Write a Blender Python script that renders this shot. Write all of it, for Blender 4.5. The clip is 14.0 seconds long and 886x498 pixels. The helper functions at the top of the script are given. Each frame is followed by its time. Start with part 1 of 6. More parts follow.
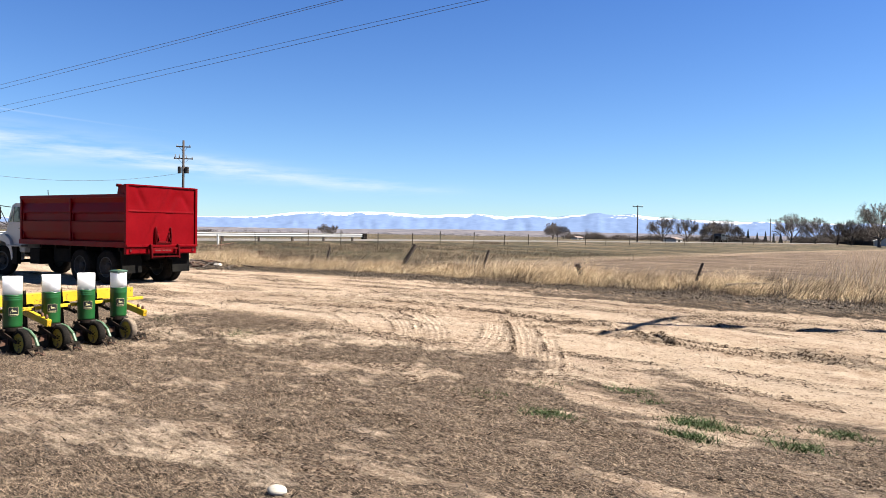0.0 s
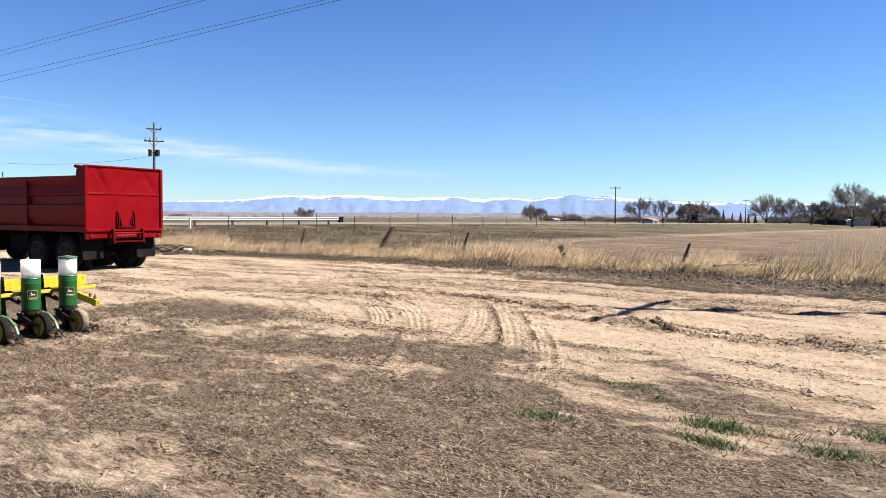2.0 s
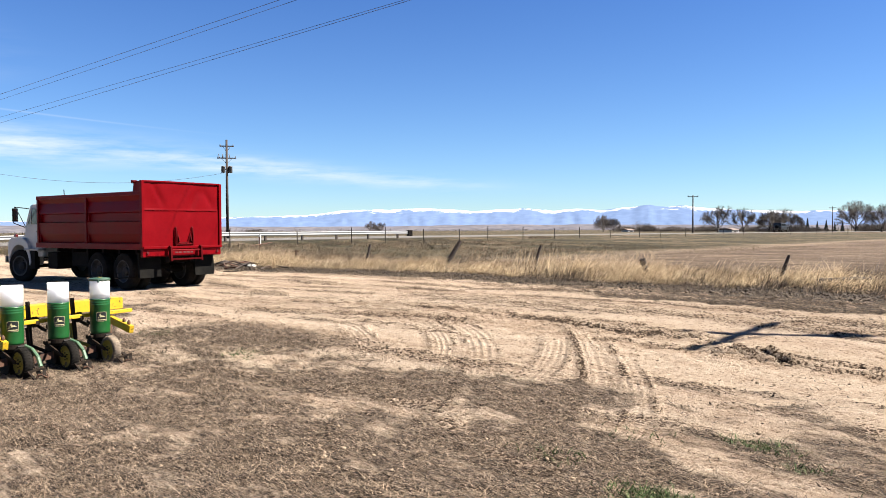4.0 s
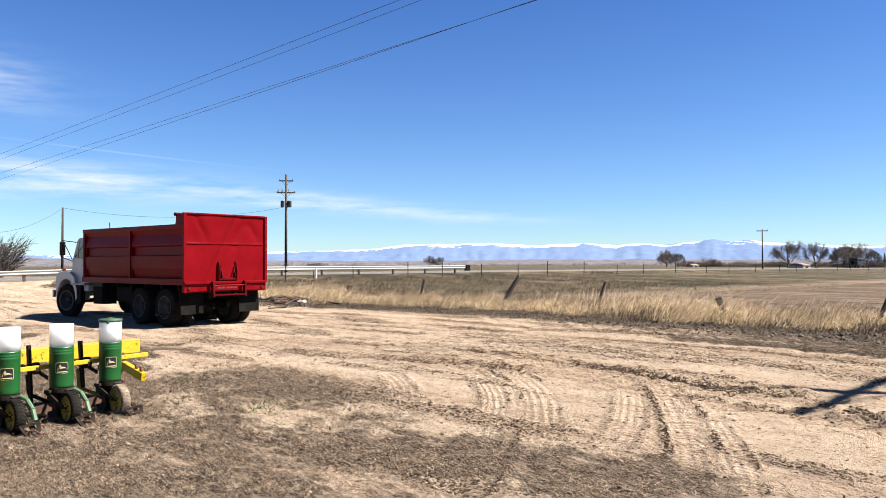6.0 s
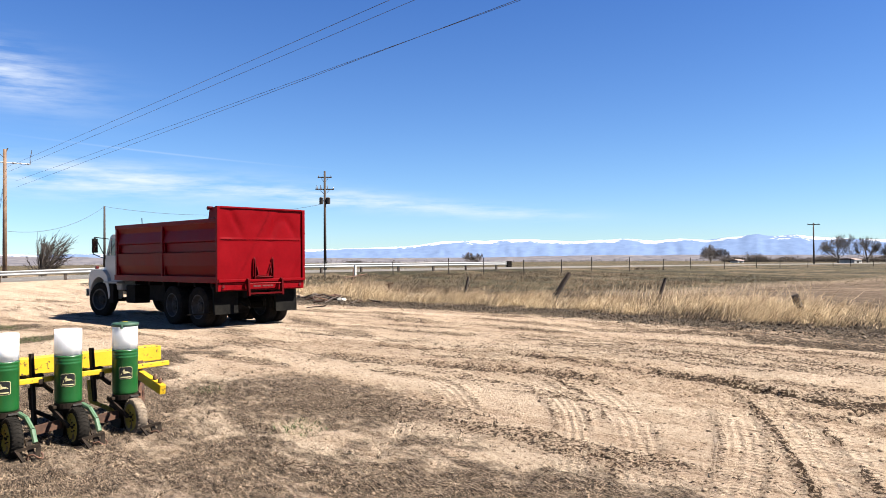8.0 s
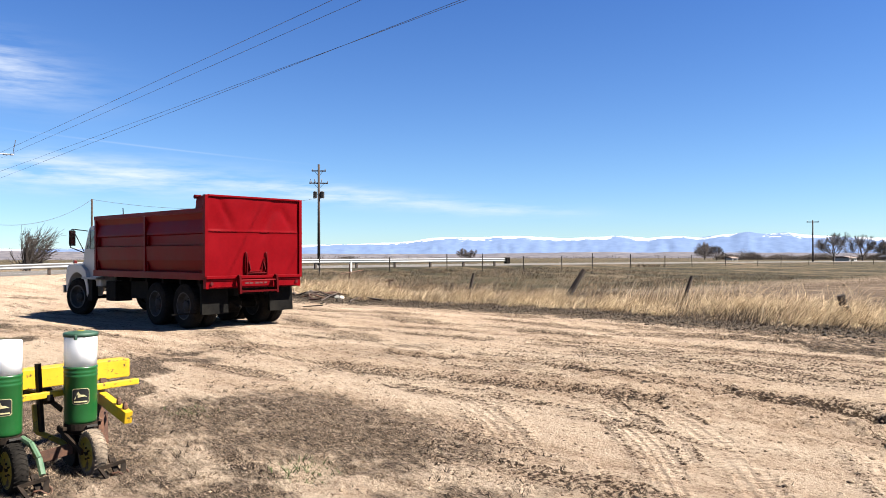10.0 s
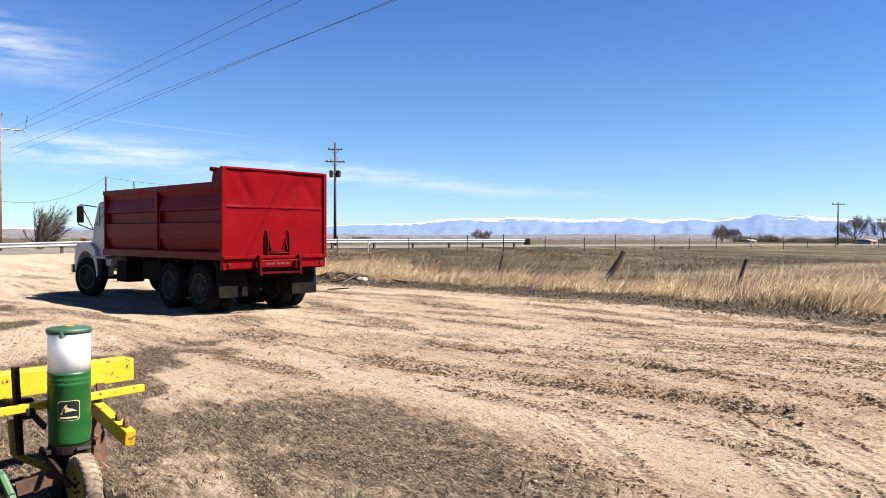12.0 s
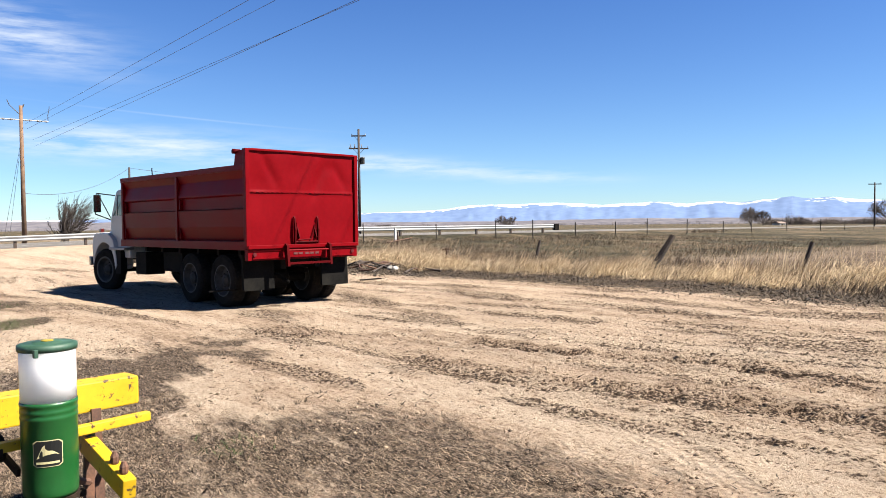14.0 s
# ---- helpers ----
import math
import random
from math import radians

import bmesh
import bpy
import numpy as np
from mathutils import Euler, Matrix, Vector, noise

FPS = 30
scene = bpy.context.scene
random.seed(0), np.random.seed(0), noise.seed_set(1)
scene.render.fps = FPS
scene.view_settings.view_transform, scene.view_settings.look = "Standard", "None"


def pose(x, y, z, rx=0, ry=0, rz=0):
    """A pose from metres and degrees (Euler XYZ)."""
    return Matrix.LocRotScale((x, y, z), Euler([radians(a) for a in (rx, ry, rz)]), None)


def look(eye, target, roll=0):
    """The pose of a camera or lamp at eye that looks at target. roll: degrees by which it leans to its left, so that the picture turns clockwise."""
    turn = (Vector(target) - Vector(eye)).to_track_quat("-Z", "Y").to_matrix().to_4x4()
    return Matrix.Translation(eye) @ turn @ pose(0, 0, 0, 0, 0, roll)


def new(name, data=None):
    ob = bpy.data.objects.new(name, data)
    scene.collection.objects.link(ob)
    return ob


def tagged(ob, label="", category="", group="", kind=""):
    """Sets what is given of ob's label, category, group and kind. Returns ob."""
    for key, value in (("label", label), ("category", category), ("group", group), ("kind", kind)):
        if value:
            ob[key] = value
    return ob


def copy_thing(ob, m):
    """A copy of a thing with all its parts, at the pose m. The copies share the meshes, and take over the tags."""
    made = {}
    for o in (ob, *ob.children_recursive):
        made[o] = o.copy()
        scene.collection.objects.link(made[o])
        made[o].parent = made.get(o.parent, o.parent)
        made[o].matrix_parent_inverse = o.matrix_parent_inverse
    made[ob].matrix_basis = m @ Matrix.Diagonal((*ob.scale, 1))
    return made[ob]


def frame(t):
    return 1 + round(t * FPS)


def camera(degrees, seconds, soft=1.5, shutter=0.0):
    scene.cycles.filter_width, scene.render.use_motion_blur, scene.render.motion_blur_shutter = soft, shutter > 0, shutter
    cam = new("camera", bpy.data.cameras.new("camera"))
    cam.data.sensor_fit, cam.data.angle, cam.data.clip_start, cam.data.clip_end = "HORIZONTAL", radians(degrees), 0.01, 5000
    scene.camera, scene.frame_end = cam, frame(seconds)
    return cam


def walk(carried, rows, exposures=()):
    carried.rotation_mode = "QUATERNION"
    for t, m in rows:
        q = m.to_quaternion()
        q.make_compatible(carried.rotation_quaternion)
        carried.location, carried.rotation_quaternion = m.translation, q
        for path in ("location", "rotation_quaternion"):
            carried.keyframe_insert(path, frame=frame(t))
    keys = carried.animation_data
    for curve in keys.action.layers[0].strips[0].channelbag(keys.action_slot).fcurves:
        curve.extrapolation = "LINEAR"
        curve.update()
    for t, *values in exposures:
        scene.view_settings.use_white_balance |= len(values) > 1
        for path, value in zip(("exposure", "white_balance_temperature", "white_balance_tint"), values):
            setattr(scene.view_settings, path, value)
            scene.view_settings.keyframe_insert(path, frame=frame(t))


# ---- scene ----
cam = camera(60.3, 14.0, 0.45)
PATH = [
    (0, (0.314, 0.08, 1.639), (-1.008, 1.58, 1.593), 0.9),
    (0.5, (0.204, 0.283, 1.623), (-1.097, 1.801, 1.568), 1.0),
    (1, (0.08, 0.468, 1.612), (-1.196, 2.006, 1.539), 1.0),
    (1.5, (-0.132, 0.61, 1.585), (-1.396, 2.158, 1.5), 0.8),
    (2, (-0.317, 0.753, 1.594), (-1.593, 2.29, 1.504), 0.5),
    (2.5, (-0.481, 1.033, 1.589), (-1.788, 2.544, 1.504), -0.1),
    (3, (-0.681, 1.316, 1.547), (-2.027, 2.794, 1.472), -0.6),
    (3.2, (-0.817, 1.432, 1.554), (-2.176, 2.898, 1.477), -0.6),
    (5.3, (-1.807, 2.632, 1.638), (-3.299, 3.964, 1.647), 0.1),
    (5.5, (-1.916, 2.739, 1.622), (-3.414, 4.064, 1.644), 0.1),
    (6, (-2.199, 2.951, 1.613), (-3.718, 4.251, 1.646), -0.1),
    (6.5, (-2.496, 3.097, 1.597), (-4.037, 4.372, 1.629), -0.2),
    (7, (-2.798, 3.347, 1.603), (-4.362, 4.594, 1.631), -0.3),
    (7.5, (-3.084, 3.502, 1.594), (-4.662, 4.73, 1.619), -0.3),
    (8, (-3.42, 3.638, 1.58), (-5.002, 4.861, 1.605), -0.4),
    (8.2, (-3.55, 3.713, 1.565), (-5.132, 4.936, 1.591), -0.5),
    (10.3, (-5.294, 4.412, 1.559), (-6.862, 5.654, 1.57), -0.1),
    (10.5, (-5.461, 4.442, 1.559), (-7.029, 5.683, 1.562), -0.1),
    (11, (-5.83, 4.555, 1.552), (-7.403, 5.791, 1.544), 0.1),
    (11.5, (-6.171, 4.758, 1.564), (-7.75, 5.985, 1.542), 0.1),
    (12, (-6.503, 4.858, 1.526), (-8.094, 6.069, 1.491), 0.2),
    (12.5, (-6.805, 4.97, 1.523), (-8.411, 6.162, 1.476), 0.1),
    (13, (-7.103, 5.151, 1.523), (-8.721, 6.325, 1.467), -0.0),
    (13.5, (-7.409, 5.252, 1.496), (-9.035, 6.416, 1.436), -0.3),
    (14, (-7.732, 5.336, 1.49), (-9.358, 6.498, 1.421), -0.6),
]
walk(cam, [(t, look(eye, target, roll)) for t, eye, target, roll in PATH])

# ---- world, sun ----
SUN_AZ, SUN_EL = 41.5, 49.0
world = bpy.data.worlds.new("sky")
scene.world = world
world.use_nodes = True
wn, wl = world.node_tree.nodes, world.node_tree.links
wn.clear()


def wnode(kind, **kw):
    n = wn.new(kind)
    for k, v in kw.items():
        n.inputs[int(k[1:])].default_value = v
    return n


sky = wn.new("ShaderNodeTexSky")
sky.sky_type = "NISHITA"
sky.sun_disc = False
sky.sun_elevation = radians(SUN_EL)
sky.sun_rotation = radians(90 - SUN_AZ)
sky.altitude = 1400
sky.air_density, sky.dust_density, sky.ozone_density = 1.0, 0.25, 2.5
coord = wn.new("ShaderNodeTexCoord")
sep = wn.new("ShaderNodeSeparateXYZ")
wl.new(coord.outputs["Generated"], sep.inputs[0])


def wmath(op, a, b=None, c=None, clamp=False):
    n = wn.new("ShaderNodeMath")
    n.operation, n.use_clamp = op, clamp
    for i, v in enumerate((a, b, c)):
        if v is None:
            continue
        if isinstance(v, (int, float)):
            n.inputs[i].default_value = v
        else:
            wl.new(v, n.inputs[i])
    return n.outputs[0]


azim = wmath("MULTIPLY", wmath("ARCTAN2", sep.outputs[1], sep.outputs[0]), 180 / math.pi)
elev = wmath("MULTIPLY", wmath("ARCSINE", sep.outputs[2]), 180 / math.pi)


def cloud_patch(az, el, waz, wel, slope):
    """A soft long streak of thin cloud round a direction."""
    da = wmath("DIVIDE", wmath("SUBTRACT", azim, az), waz)
    line = wmath("MULTIPLY_ADD", wmath("SUBTRACT", azim, az), slope, el)
    de = wmath("DIVIDE", wmath("SUBTRACT", elev, line), wel)
    r2 = wmath("ADD", wmath("MULTIPLY", da, da), wmath("MULTIPLY", de, de))
    return wmath("POWER", 2.718, wmath("MULTIPLY", r2, -1.0))


combine = wn.new("ShaderNodeCombineXYZ")
wl.new(wmath("MULTIPLY", azim, 0.16), combine.inputs[0])
wl.new(wmath("MULTIPLY", elev, 1.15), combine.inputs[1])
wnoise = wn.new("ShaderNodeTexNoise")
wnoise.inputs["Scale"].default_value = 1.0
wnoise.inputs["Detail"].default_value = 5
wnoise.inputs["Roughness"].default_value = 0.58
wl.new(combine.outputs[0], wnoise.inputs["Vector"])
veil = wmath("ADD", cloud_patch(168, 5.6, 10, 1.15, 0.03), cloud_patch(150, 4.5, 8, 0.6, 0.08))
veil = wmath("ADD", veil, cloud_patch(174, 12.4, 5.5, 1.7, 0.16))
veil = wmath("ADD", veil, wmath("MULTIPLY", cloud_patch(138, 3.4, 6, 0.5, 0.05), 0.5))
wisps = wmath("MULTIPLY_ADD", wnoise.outputs[0], 3.6, -1.3, clamp=True)
veil = wmath("MULTIPLY", wmath("MULTIPLY", veil, wisps), 0.85, clamp=True)
veil = wmath("MULTIPLY_ADD", cloud_patch(162.5, 7.55, 7.0, 0.06, 0.077), 0.14, veil, clamp=True)    # old vapour trail
tint = wn.new("ShaderNodeMix")
tint.data_type, tint.blend_type = "RGBA", "MULTIPLY"
tint.inputs[0].default_value = 1.0
wl.new(sky.outputs[0], tint.inputs[6])
hue = wn.new("ShaderNodeValToRGB")
hue.color_ramp.elements.new(0.37)
for stop, at_, tone in zip(hue.color_ramp.elements, (0.0, 0.37, 1.0), ((0.49, 0.62, 0.745, 1), (0.228, 0.425, 0.765, 1), (0.078, 0.094, 0.118, 1))):
    stop.position, stop.color = at_, tone
wl.new(wmath("DIVIDE", elev, 70.0, clamp=True), hue.inputs[0])
wl.new(hue.outputs[0], tint.inputs[7])
mixc = wn.new("ShaderNodeMix")
mixc.data_type = "RGBA"
wl.new(veil, mixc.inputs[0])
wl.new(tint.outputs[2], mixc.inputs[6])
mixc.inputs[7].default_value = (4.7, 5.05, 5.5, 1)
bg = wn.new("ShaderNodeBackground")
SKY = 0.051
bg.inputs[1].default_value = SKY
wl.new(mixc.outputs[2], bg.inputs[0])
wout = wn.new("ShaderNodeOutputWorld")
wl.new(bg.outputs[0], wout.inputs[0])

sun_dir = Vector((math.cos(radians(SUN_AZ)) * math.cos(radians(SUN_EL)), math.sin(radians(SUN_AZ)) * math.cos(radians(SUN_EL)), math.sin(radians(SUN_EL))))
sun = new("sun", bpy.data.lights.new("sun", "SUN"))
sun.data.energy, sun.data.angle, sun.data.color = 5.0, radians(0.53), (1.0, 0.93, 0.83)
sun.matrix_world = look(sun_dir * 50, (0, 0, 0))
scene.view_settings.exposure = 2.03


# ---- materials ----
ALBEDO_SCALE = 0.47    # scales every base colour down, so shade comes out deeper at the raised exposure


def material(name, color, rough=0.7, metal=0.0, vary=0.25, scale=6.0, bump=0.0, bump_scale=60.0, second=None, spec=0.5, wear=0.0, wear_color=(0.16, 0.07, 0.035), wear_scale=9.0, coords="Object", coat=0.0):
    """A node material: base colour varied at two scales, worn spots and fine relief."""
    m = bpy.data.materials.new(name)
    m.use_nodes = True
    n, l = m.node_tree.nodes, m.node_tree.links
    b = n["Principled BSDF"]
    b.inputs["Roughness"].default_value, b.inputs["Metallic"].default_value = rough, metal
    b.inputs["Specular IOR Level"].default_value = spec
    b.inputs["Coat Weight"].default_value = coat
    tc = n.new("ShaderNodeTexCoord")
    big = n.new("ShaderNodeTexNoise")
    big.inputs["Scale"].default_value, big.inputs["Detail"].default_value = scale, 5
    fine = n.new("ShaderNodeTexNoise")
    fine.inputs["Scale"].default_value, fine.inputs["Detail"].default_value = scale * 9, 4
    for t in (big, fine):
        l.new(tc.outputs[coords], t.inputs["Vector"])
    add = n.new("ShaderNodeMath")
    add.operation = "MULTIPLY_ADD"
    l.new(fine.outputs[0], add.inputs[0])
    add.inputs[1].default_value = 0.5
    l.new(big.outputs[0], add.inputs[2])
    ramp = n.new("ShaderNodeValToRGB")
    dark = [c * (1 - vary) * ALBEDO_SCALE for c in color]
    lite = [min(1, c * (1 + vary)) * ALBEDO_SCALE for c in (second or color)]
    ramp.color_ramp.elements[0].position, ramp.color_ramp.elements[1].position = 0.5, 1.0
    ramp.color_ramp.elements[0].color, ramp.color_ramp.elements[1].color = (*dark, 1), (*lite, 1)
    l.new(add.outputs[0], ramp.inputs[0])
    last = ramp.outputs[0]
    if wear:
        spots = n.new("ShaderNodeTexNoise")
        spots.inputs["Scale"].default_value, spots.inputs["Detail"].default_value, spots.inputs["Roughness"].default_value = wear_scale, 8, 0.7
        l.new(tc.outputs[coords], spots.inputs["Vector"])
        cut = n.new("ShaderNodeValToRGB")
        cut.color_ramp.elements[0].position, cut.color_ramp.elements[1].position = 0.66 - 0.2 * wear, 0.70 - 0.2 * wear
        l.new(spots.outputs[0], cut.inputs[0])
        mix = n.new("ShaderNodeMix")
        mix.data_type = "RGBA"
        l.new(cut.outputs[0], mix.inputs[0])
        l.new(last, mix.inputs[6])
        mix.inputs[7].default_value = (*[c * ALBEDO_SCALE for c in wear_color], 1)
        last = mix.outputs[2]
    l.new(last, b.inputs["Base Color"])
    rr = n.new("ShaderNodeMath")
    rr.operation = "MULTIPLY_ADD"
    l.new(big.outputs[0], rr.inputs[0])
    rr.inputs[1].default_value, rr.inputs[2].default_value = 0.24, rough - 0.12
    l.new(rr.outputs[0], b.inputs["Roughness"])
    if bump:
        relief = n.new("ShaderNodeTexNoise")
        relief.inputs["Scale"].default_value, relief.inputs["Detail"].default_value = bump_scale, 4
        l.new(tc.outputs[coords], relief.inputs["Vector"])
        bp = n.new("ShaderNodeBump")
        bp.inputs["Strength"].default_value, bp.inputs["Distance"].default_value = 0.6, bump
        l.new(relief.outputs[0], bp.inputs["Height"])
        l.new(bp.outputs[0], b.inputs["Normal"])
    return m


def blades(name, dark, lite, rough=0.8, thin=0.0):
    """Stuff of many blades or bits, each island a colour of its own."""
    m = bpy.data.materials.new(name)
    m.use_nodes = True
    n, l = m.node_tree.nodes, m.node_tree.links
    b = n["Principled BSDF"]
    b.inputs["Roughness"].default_value = rough
    b.inputs["Specular IOR Level"].default_value = 0.25
    g = n.new("ShaderNodeNewGeometry")
    ramp = n.new("ShaderNodeValToRGB")
    ramp.color_ramp.elements[0].color, ramp.color_ramp.elements[1].color = (*[c * ALBEDO_SCALE for c in dark], 1), (*[c * ALBEDO_SCALE for c in lite], 1)
    l.new(g.outputs["Random Per Island"], ramp.inputs[0])
    l.new(ramp.outputs[0], b.inputs["Base Color"])
    if thin:
        t = n.new("ShaderNodeBsdfTranslucent")
        l.new(ramp.outputs[0], t.inputs[0])
        mix = n.new("ShaderNodeMixShader")
        mix.inputs[0].default_value = thin
        l.new(b.outputs[0], mix.inputs[1])
        l.new(t.outputs[0], mix.inputs[2])
        l.new(mix.outputs[0], n["Material Output"].inputs[0])
    return m


RED = material("red_paint", (0.228, 0.002, 0.006), 0.42, vary=0.14, scale=1.6, spec=0.06, bump=0.003, bump_scale=3.0)
DARK_RED = material("red_steel", (0.10, 0.002, 0.004), 0.6, vary=0.25, scale=4, spec=0.05)
WHITE = material("white_paint", (0.72, 0.73, 0.74), 0.42, vary=0.08, scale=2.0, second=(0.70, 0.68, 0.64))
BLACK = material("black_steel", (0.010, 0.010, 0.010), 0.7, vary=0.4, scale=5, second=(0.020, 0.017, 0.015), spec=0.03)
RUBBER = material("tyre_rubber", (0.012, 0.0115, 0.011), 0.85, vary=0.3, scale=5, second=(0.032, 0.028, 0.024), bump=0.004, bump_scale=40, spec=0.04)
RING = material("worn_rim_steel", (0.12, 0.117, 0.113), 0.6, vary=0.3, scale=9, wear=0.3, wear_color=(0.10, 0.08, 0.06), spec=0.2)
RIM = material("wheel_steel", (0.085, 0.08, 0.075), 0.7, vary=0.35, scale=6, wear=0.25, wear_color=(0.05, 0.04, 0.03), spec=0.06)
FLAP = material("flap_rubber", (0.008, 0.008, 0.0085), 0.8, vary=0.3, scale=3, second=(0.017, 0.016, 0.014), spec=0.04)
GLASS = material("cab_glass", (0.02, 0.025, 0.03), 0.14, vary=0.05, spec=0.6)
CHROME = material("chrome", (0.72, 0.72, 0.72), 0.16, 1.0, vary=0.08)
AMBER = material("red_lens", (0.12, 0.006, 0.006), 0.3, vary=0.1)
BAR = material("faded_letter", (0.12, 0.014, 0.013), 0.6, vary=0.2)
GREEN = material("green_paint", (0.012, 0.125, 0.026), 0.38, vary=0.15, scale=5, spec=0.5, wear=0.03, wear_color=(0.05, 0.045, 0.03))
LID = material("green_lid", (0.018, 0.085, 0.045), 0.6, vary=0.25, scale=8, second=(0.045, 0.12, 0.075))
PLASTIC = material("white_plastic", (1.0, 1.0, 1.0), 0.45, vary=0.04, scale=4)
YELLOW = material("yellow_paint", (0.78, 0.50, 0.008), 0.5, vary=0.12, scale=4, wear=0.42, wear_color=(0.10, 0.055, 0.03), wear_scale=17)
YELLOW_DULL = material("yellow_rim", (0.50, 0.37, 0.03), 0.7, vary=0.3, scale=9, wear=0.35, wear_color=(0.12, 0.08, 0.04))
RUST = material("rusty_steel", (0.10, 0.045, 0.028), 0.8, vary=0.45, scale=12, second=(0.17, 0.075, 0.04), bump=0.002)
OIL = material("dark_iron", (0.014, 0.012, 0.011), 0.7, vary=0.4, scale=14, second=(0.04, 0.028, 0.020), spec=0.08)
GREEN_DARK = material("dark_green_iron", (0.012, 0.055, 0.020), 0.6, vary=0.35, scale=10, wear=0.25)
MUDDY = material("muddy_tyre", (0.10, 0.078, 0.058), 0.9, vary=0.5, scale=12, second=(0.30, 0.23, 0.165), bump=0.004)
DECAL_DARK = material("decal_black", (0.012, 0.013, 0.012), 0.4, vary=0.1)
DECAL_CREAM = material("decal_cream", (0.74, 0.66, 0.36), 0.5, vary=0.08)
WOOD_POLE = material("pole_wood", (0.030, 0.021, 0.018), 0.85, vary=0.35, scale=3, second=(0.055, 0.036, 0.028), bump=0.006)
WOOD_NEW = material("pole_wood_fresh", (0.19, 0.105, 0.06), 0.85, vary=0.3, scale=3, second=(0.25, 0.15, 0.09), bump=0.006)
WOOD_GREY = material("weathered_wood", (0.040, 0.027, 0.021), 0.9, vary=0.4, scale=5, second=(0.085, 0.060, 0.046), bump=0.006)
STEEL_POST = material("post_steel", (0.07, 0.055, 0.045), 0.7, vary=0.3, scale=8)
GALV = material("galvanised_steel", (0.40, 0.41, 0.42), 0.5, 0.2, vary=0.12, scale=1.0)
WIRE = material("line_wire", (0.10, 0.12, 0.16), 0.5, vary=0.1)
PORCELAIN = material("insulator", (0.30, 0.30, 0.32), 0.3, vary=0.1)
CAN = material("transformer_can", (0.10, 0.10, 0.10), 0.5, vary=0.2)
ASPHALT = material("asphalt", (0.16, 0.145, 0.13), 0.9, vary=0.15, scale=0.6, second=(0.20, 0.18, 0.16))
LINE = material("road_line", (0.75, 0.74, 0.70), 0.7, vary=0.1)
BARK = material("bare_twigs", (0.12, 0.094, 0.080), 0.9, vary=0.3, scale=0.5, second=(0.17, 0.134, 0.112))
BARK_DARK = material("dark_twigs", (0.050, 0.038, 0.032), 0.9, vary=0.3, scale=0.5, second=(0.085, 0.064, 0.054))
NEEDLES = material("spruce_needles", (0.012, 0.020, 0.014), 0.9, vary=0.4, scale=1.0)
SCRUB = material("far_scrub", (0.085, 0.066, 0.056), 0.95, vary=0.35, scale=0.02, second=(0.13, 0.10, 0.085))
STONE = material("pale_stone", (0.62, 0.58, 0.50), 0.8, vary=0.15, scale=12, bump=0.004)
JEEP = material("car_paint", (0.012, 0.013, 0.014), 0.35, vary=0.2)
ROOF = material("pale_roof", (0.70, 0.70, 0.68), 0.5, vary=0.1)
BARN = material("building_wall", (0.30, 0.22, 0.18), 0.8, vary=0.2)
STRAW = blades("straw", (0.15, 0.10, 0.06), (0.95, 0.70, 0.44), thin=0.35)
STRAW_PALE = blades("pale_straw", (0.36, 0.24, 0.13), (1.5, 1.2, 0.80), thin=0.35)
WEED = blades("dead_weed", (0.07, 0.050, 0.034), (0.30, 0.22, 0.15))
LITTER = blades("dead_litter", (0.022, 0.016, 0.012), (0.20, 0.15, 0.105))
MATGRASS = blades("flattened_grass", (0.028, 0.020, 0.014), (0.62, 0.455, 0.315))
TUFT = blades("green_grass", (0.035, 0.062, 0.018), (0.13, 0.20, 0.055))
OLIVE = blades("pasture_grass", (0.045, 0.042, 0.018), (0.22, 0.17, 0.09))
CLOD = blades("dry_mud", (0.13, 0.092, 0.064), (0.52, 0.385, 0.265), 0.95)


# milky plastic: light wanders through it to the shaded side
pb = PLASTIC.node_tree.nodes["Principled BSDF"]
for link in list(pb.inputs["Base Color"].links):
    PLASTIC.node_tree.links.remove(link)
pb.inputs["Base Color"].default_value = (0.93, 0.93, 0.94, 1)
pb.inputs["Subsurface Weight"].default_value = 1.0
pb.inputs["Subsurface Radius"].default_value = (1.0, 1.0, 1.0)
pb.inputs["Subsurface Scale"].default_value = 0.24


# ---- mesh helpers ----
def part(name, bm, mat, parent=None, label="", smooth=False):
    me = bpy.data.meshes.new(name)
    bm.normal_update()
    bm.to_mesh(me)
    bm.free()
    me.materials.append(mat)
    if smooth:
        for p in me.polygons:
            p.use_smooth = True
    ob = new(name, me)
    if parent is not None:
        ob.parent = parent
    if label:
        ob["label"] = label
    return ob


def thing(name, m, label, category, group="", kind=""):
    ob = new(name)
    ob.empty_display_size = 0.2
    ob.matrix_basis = m
    return tagged(ob, label, category, group, kind)


def solid(name, bm, mat, m, label, category, group="", kind="", smooth=False):
    ob = part(name, bm, mat, None, "", smooth)
    ob.matrix_basis = m
    return tagged(ob, label, category, group, kind)


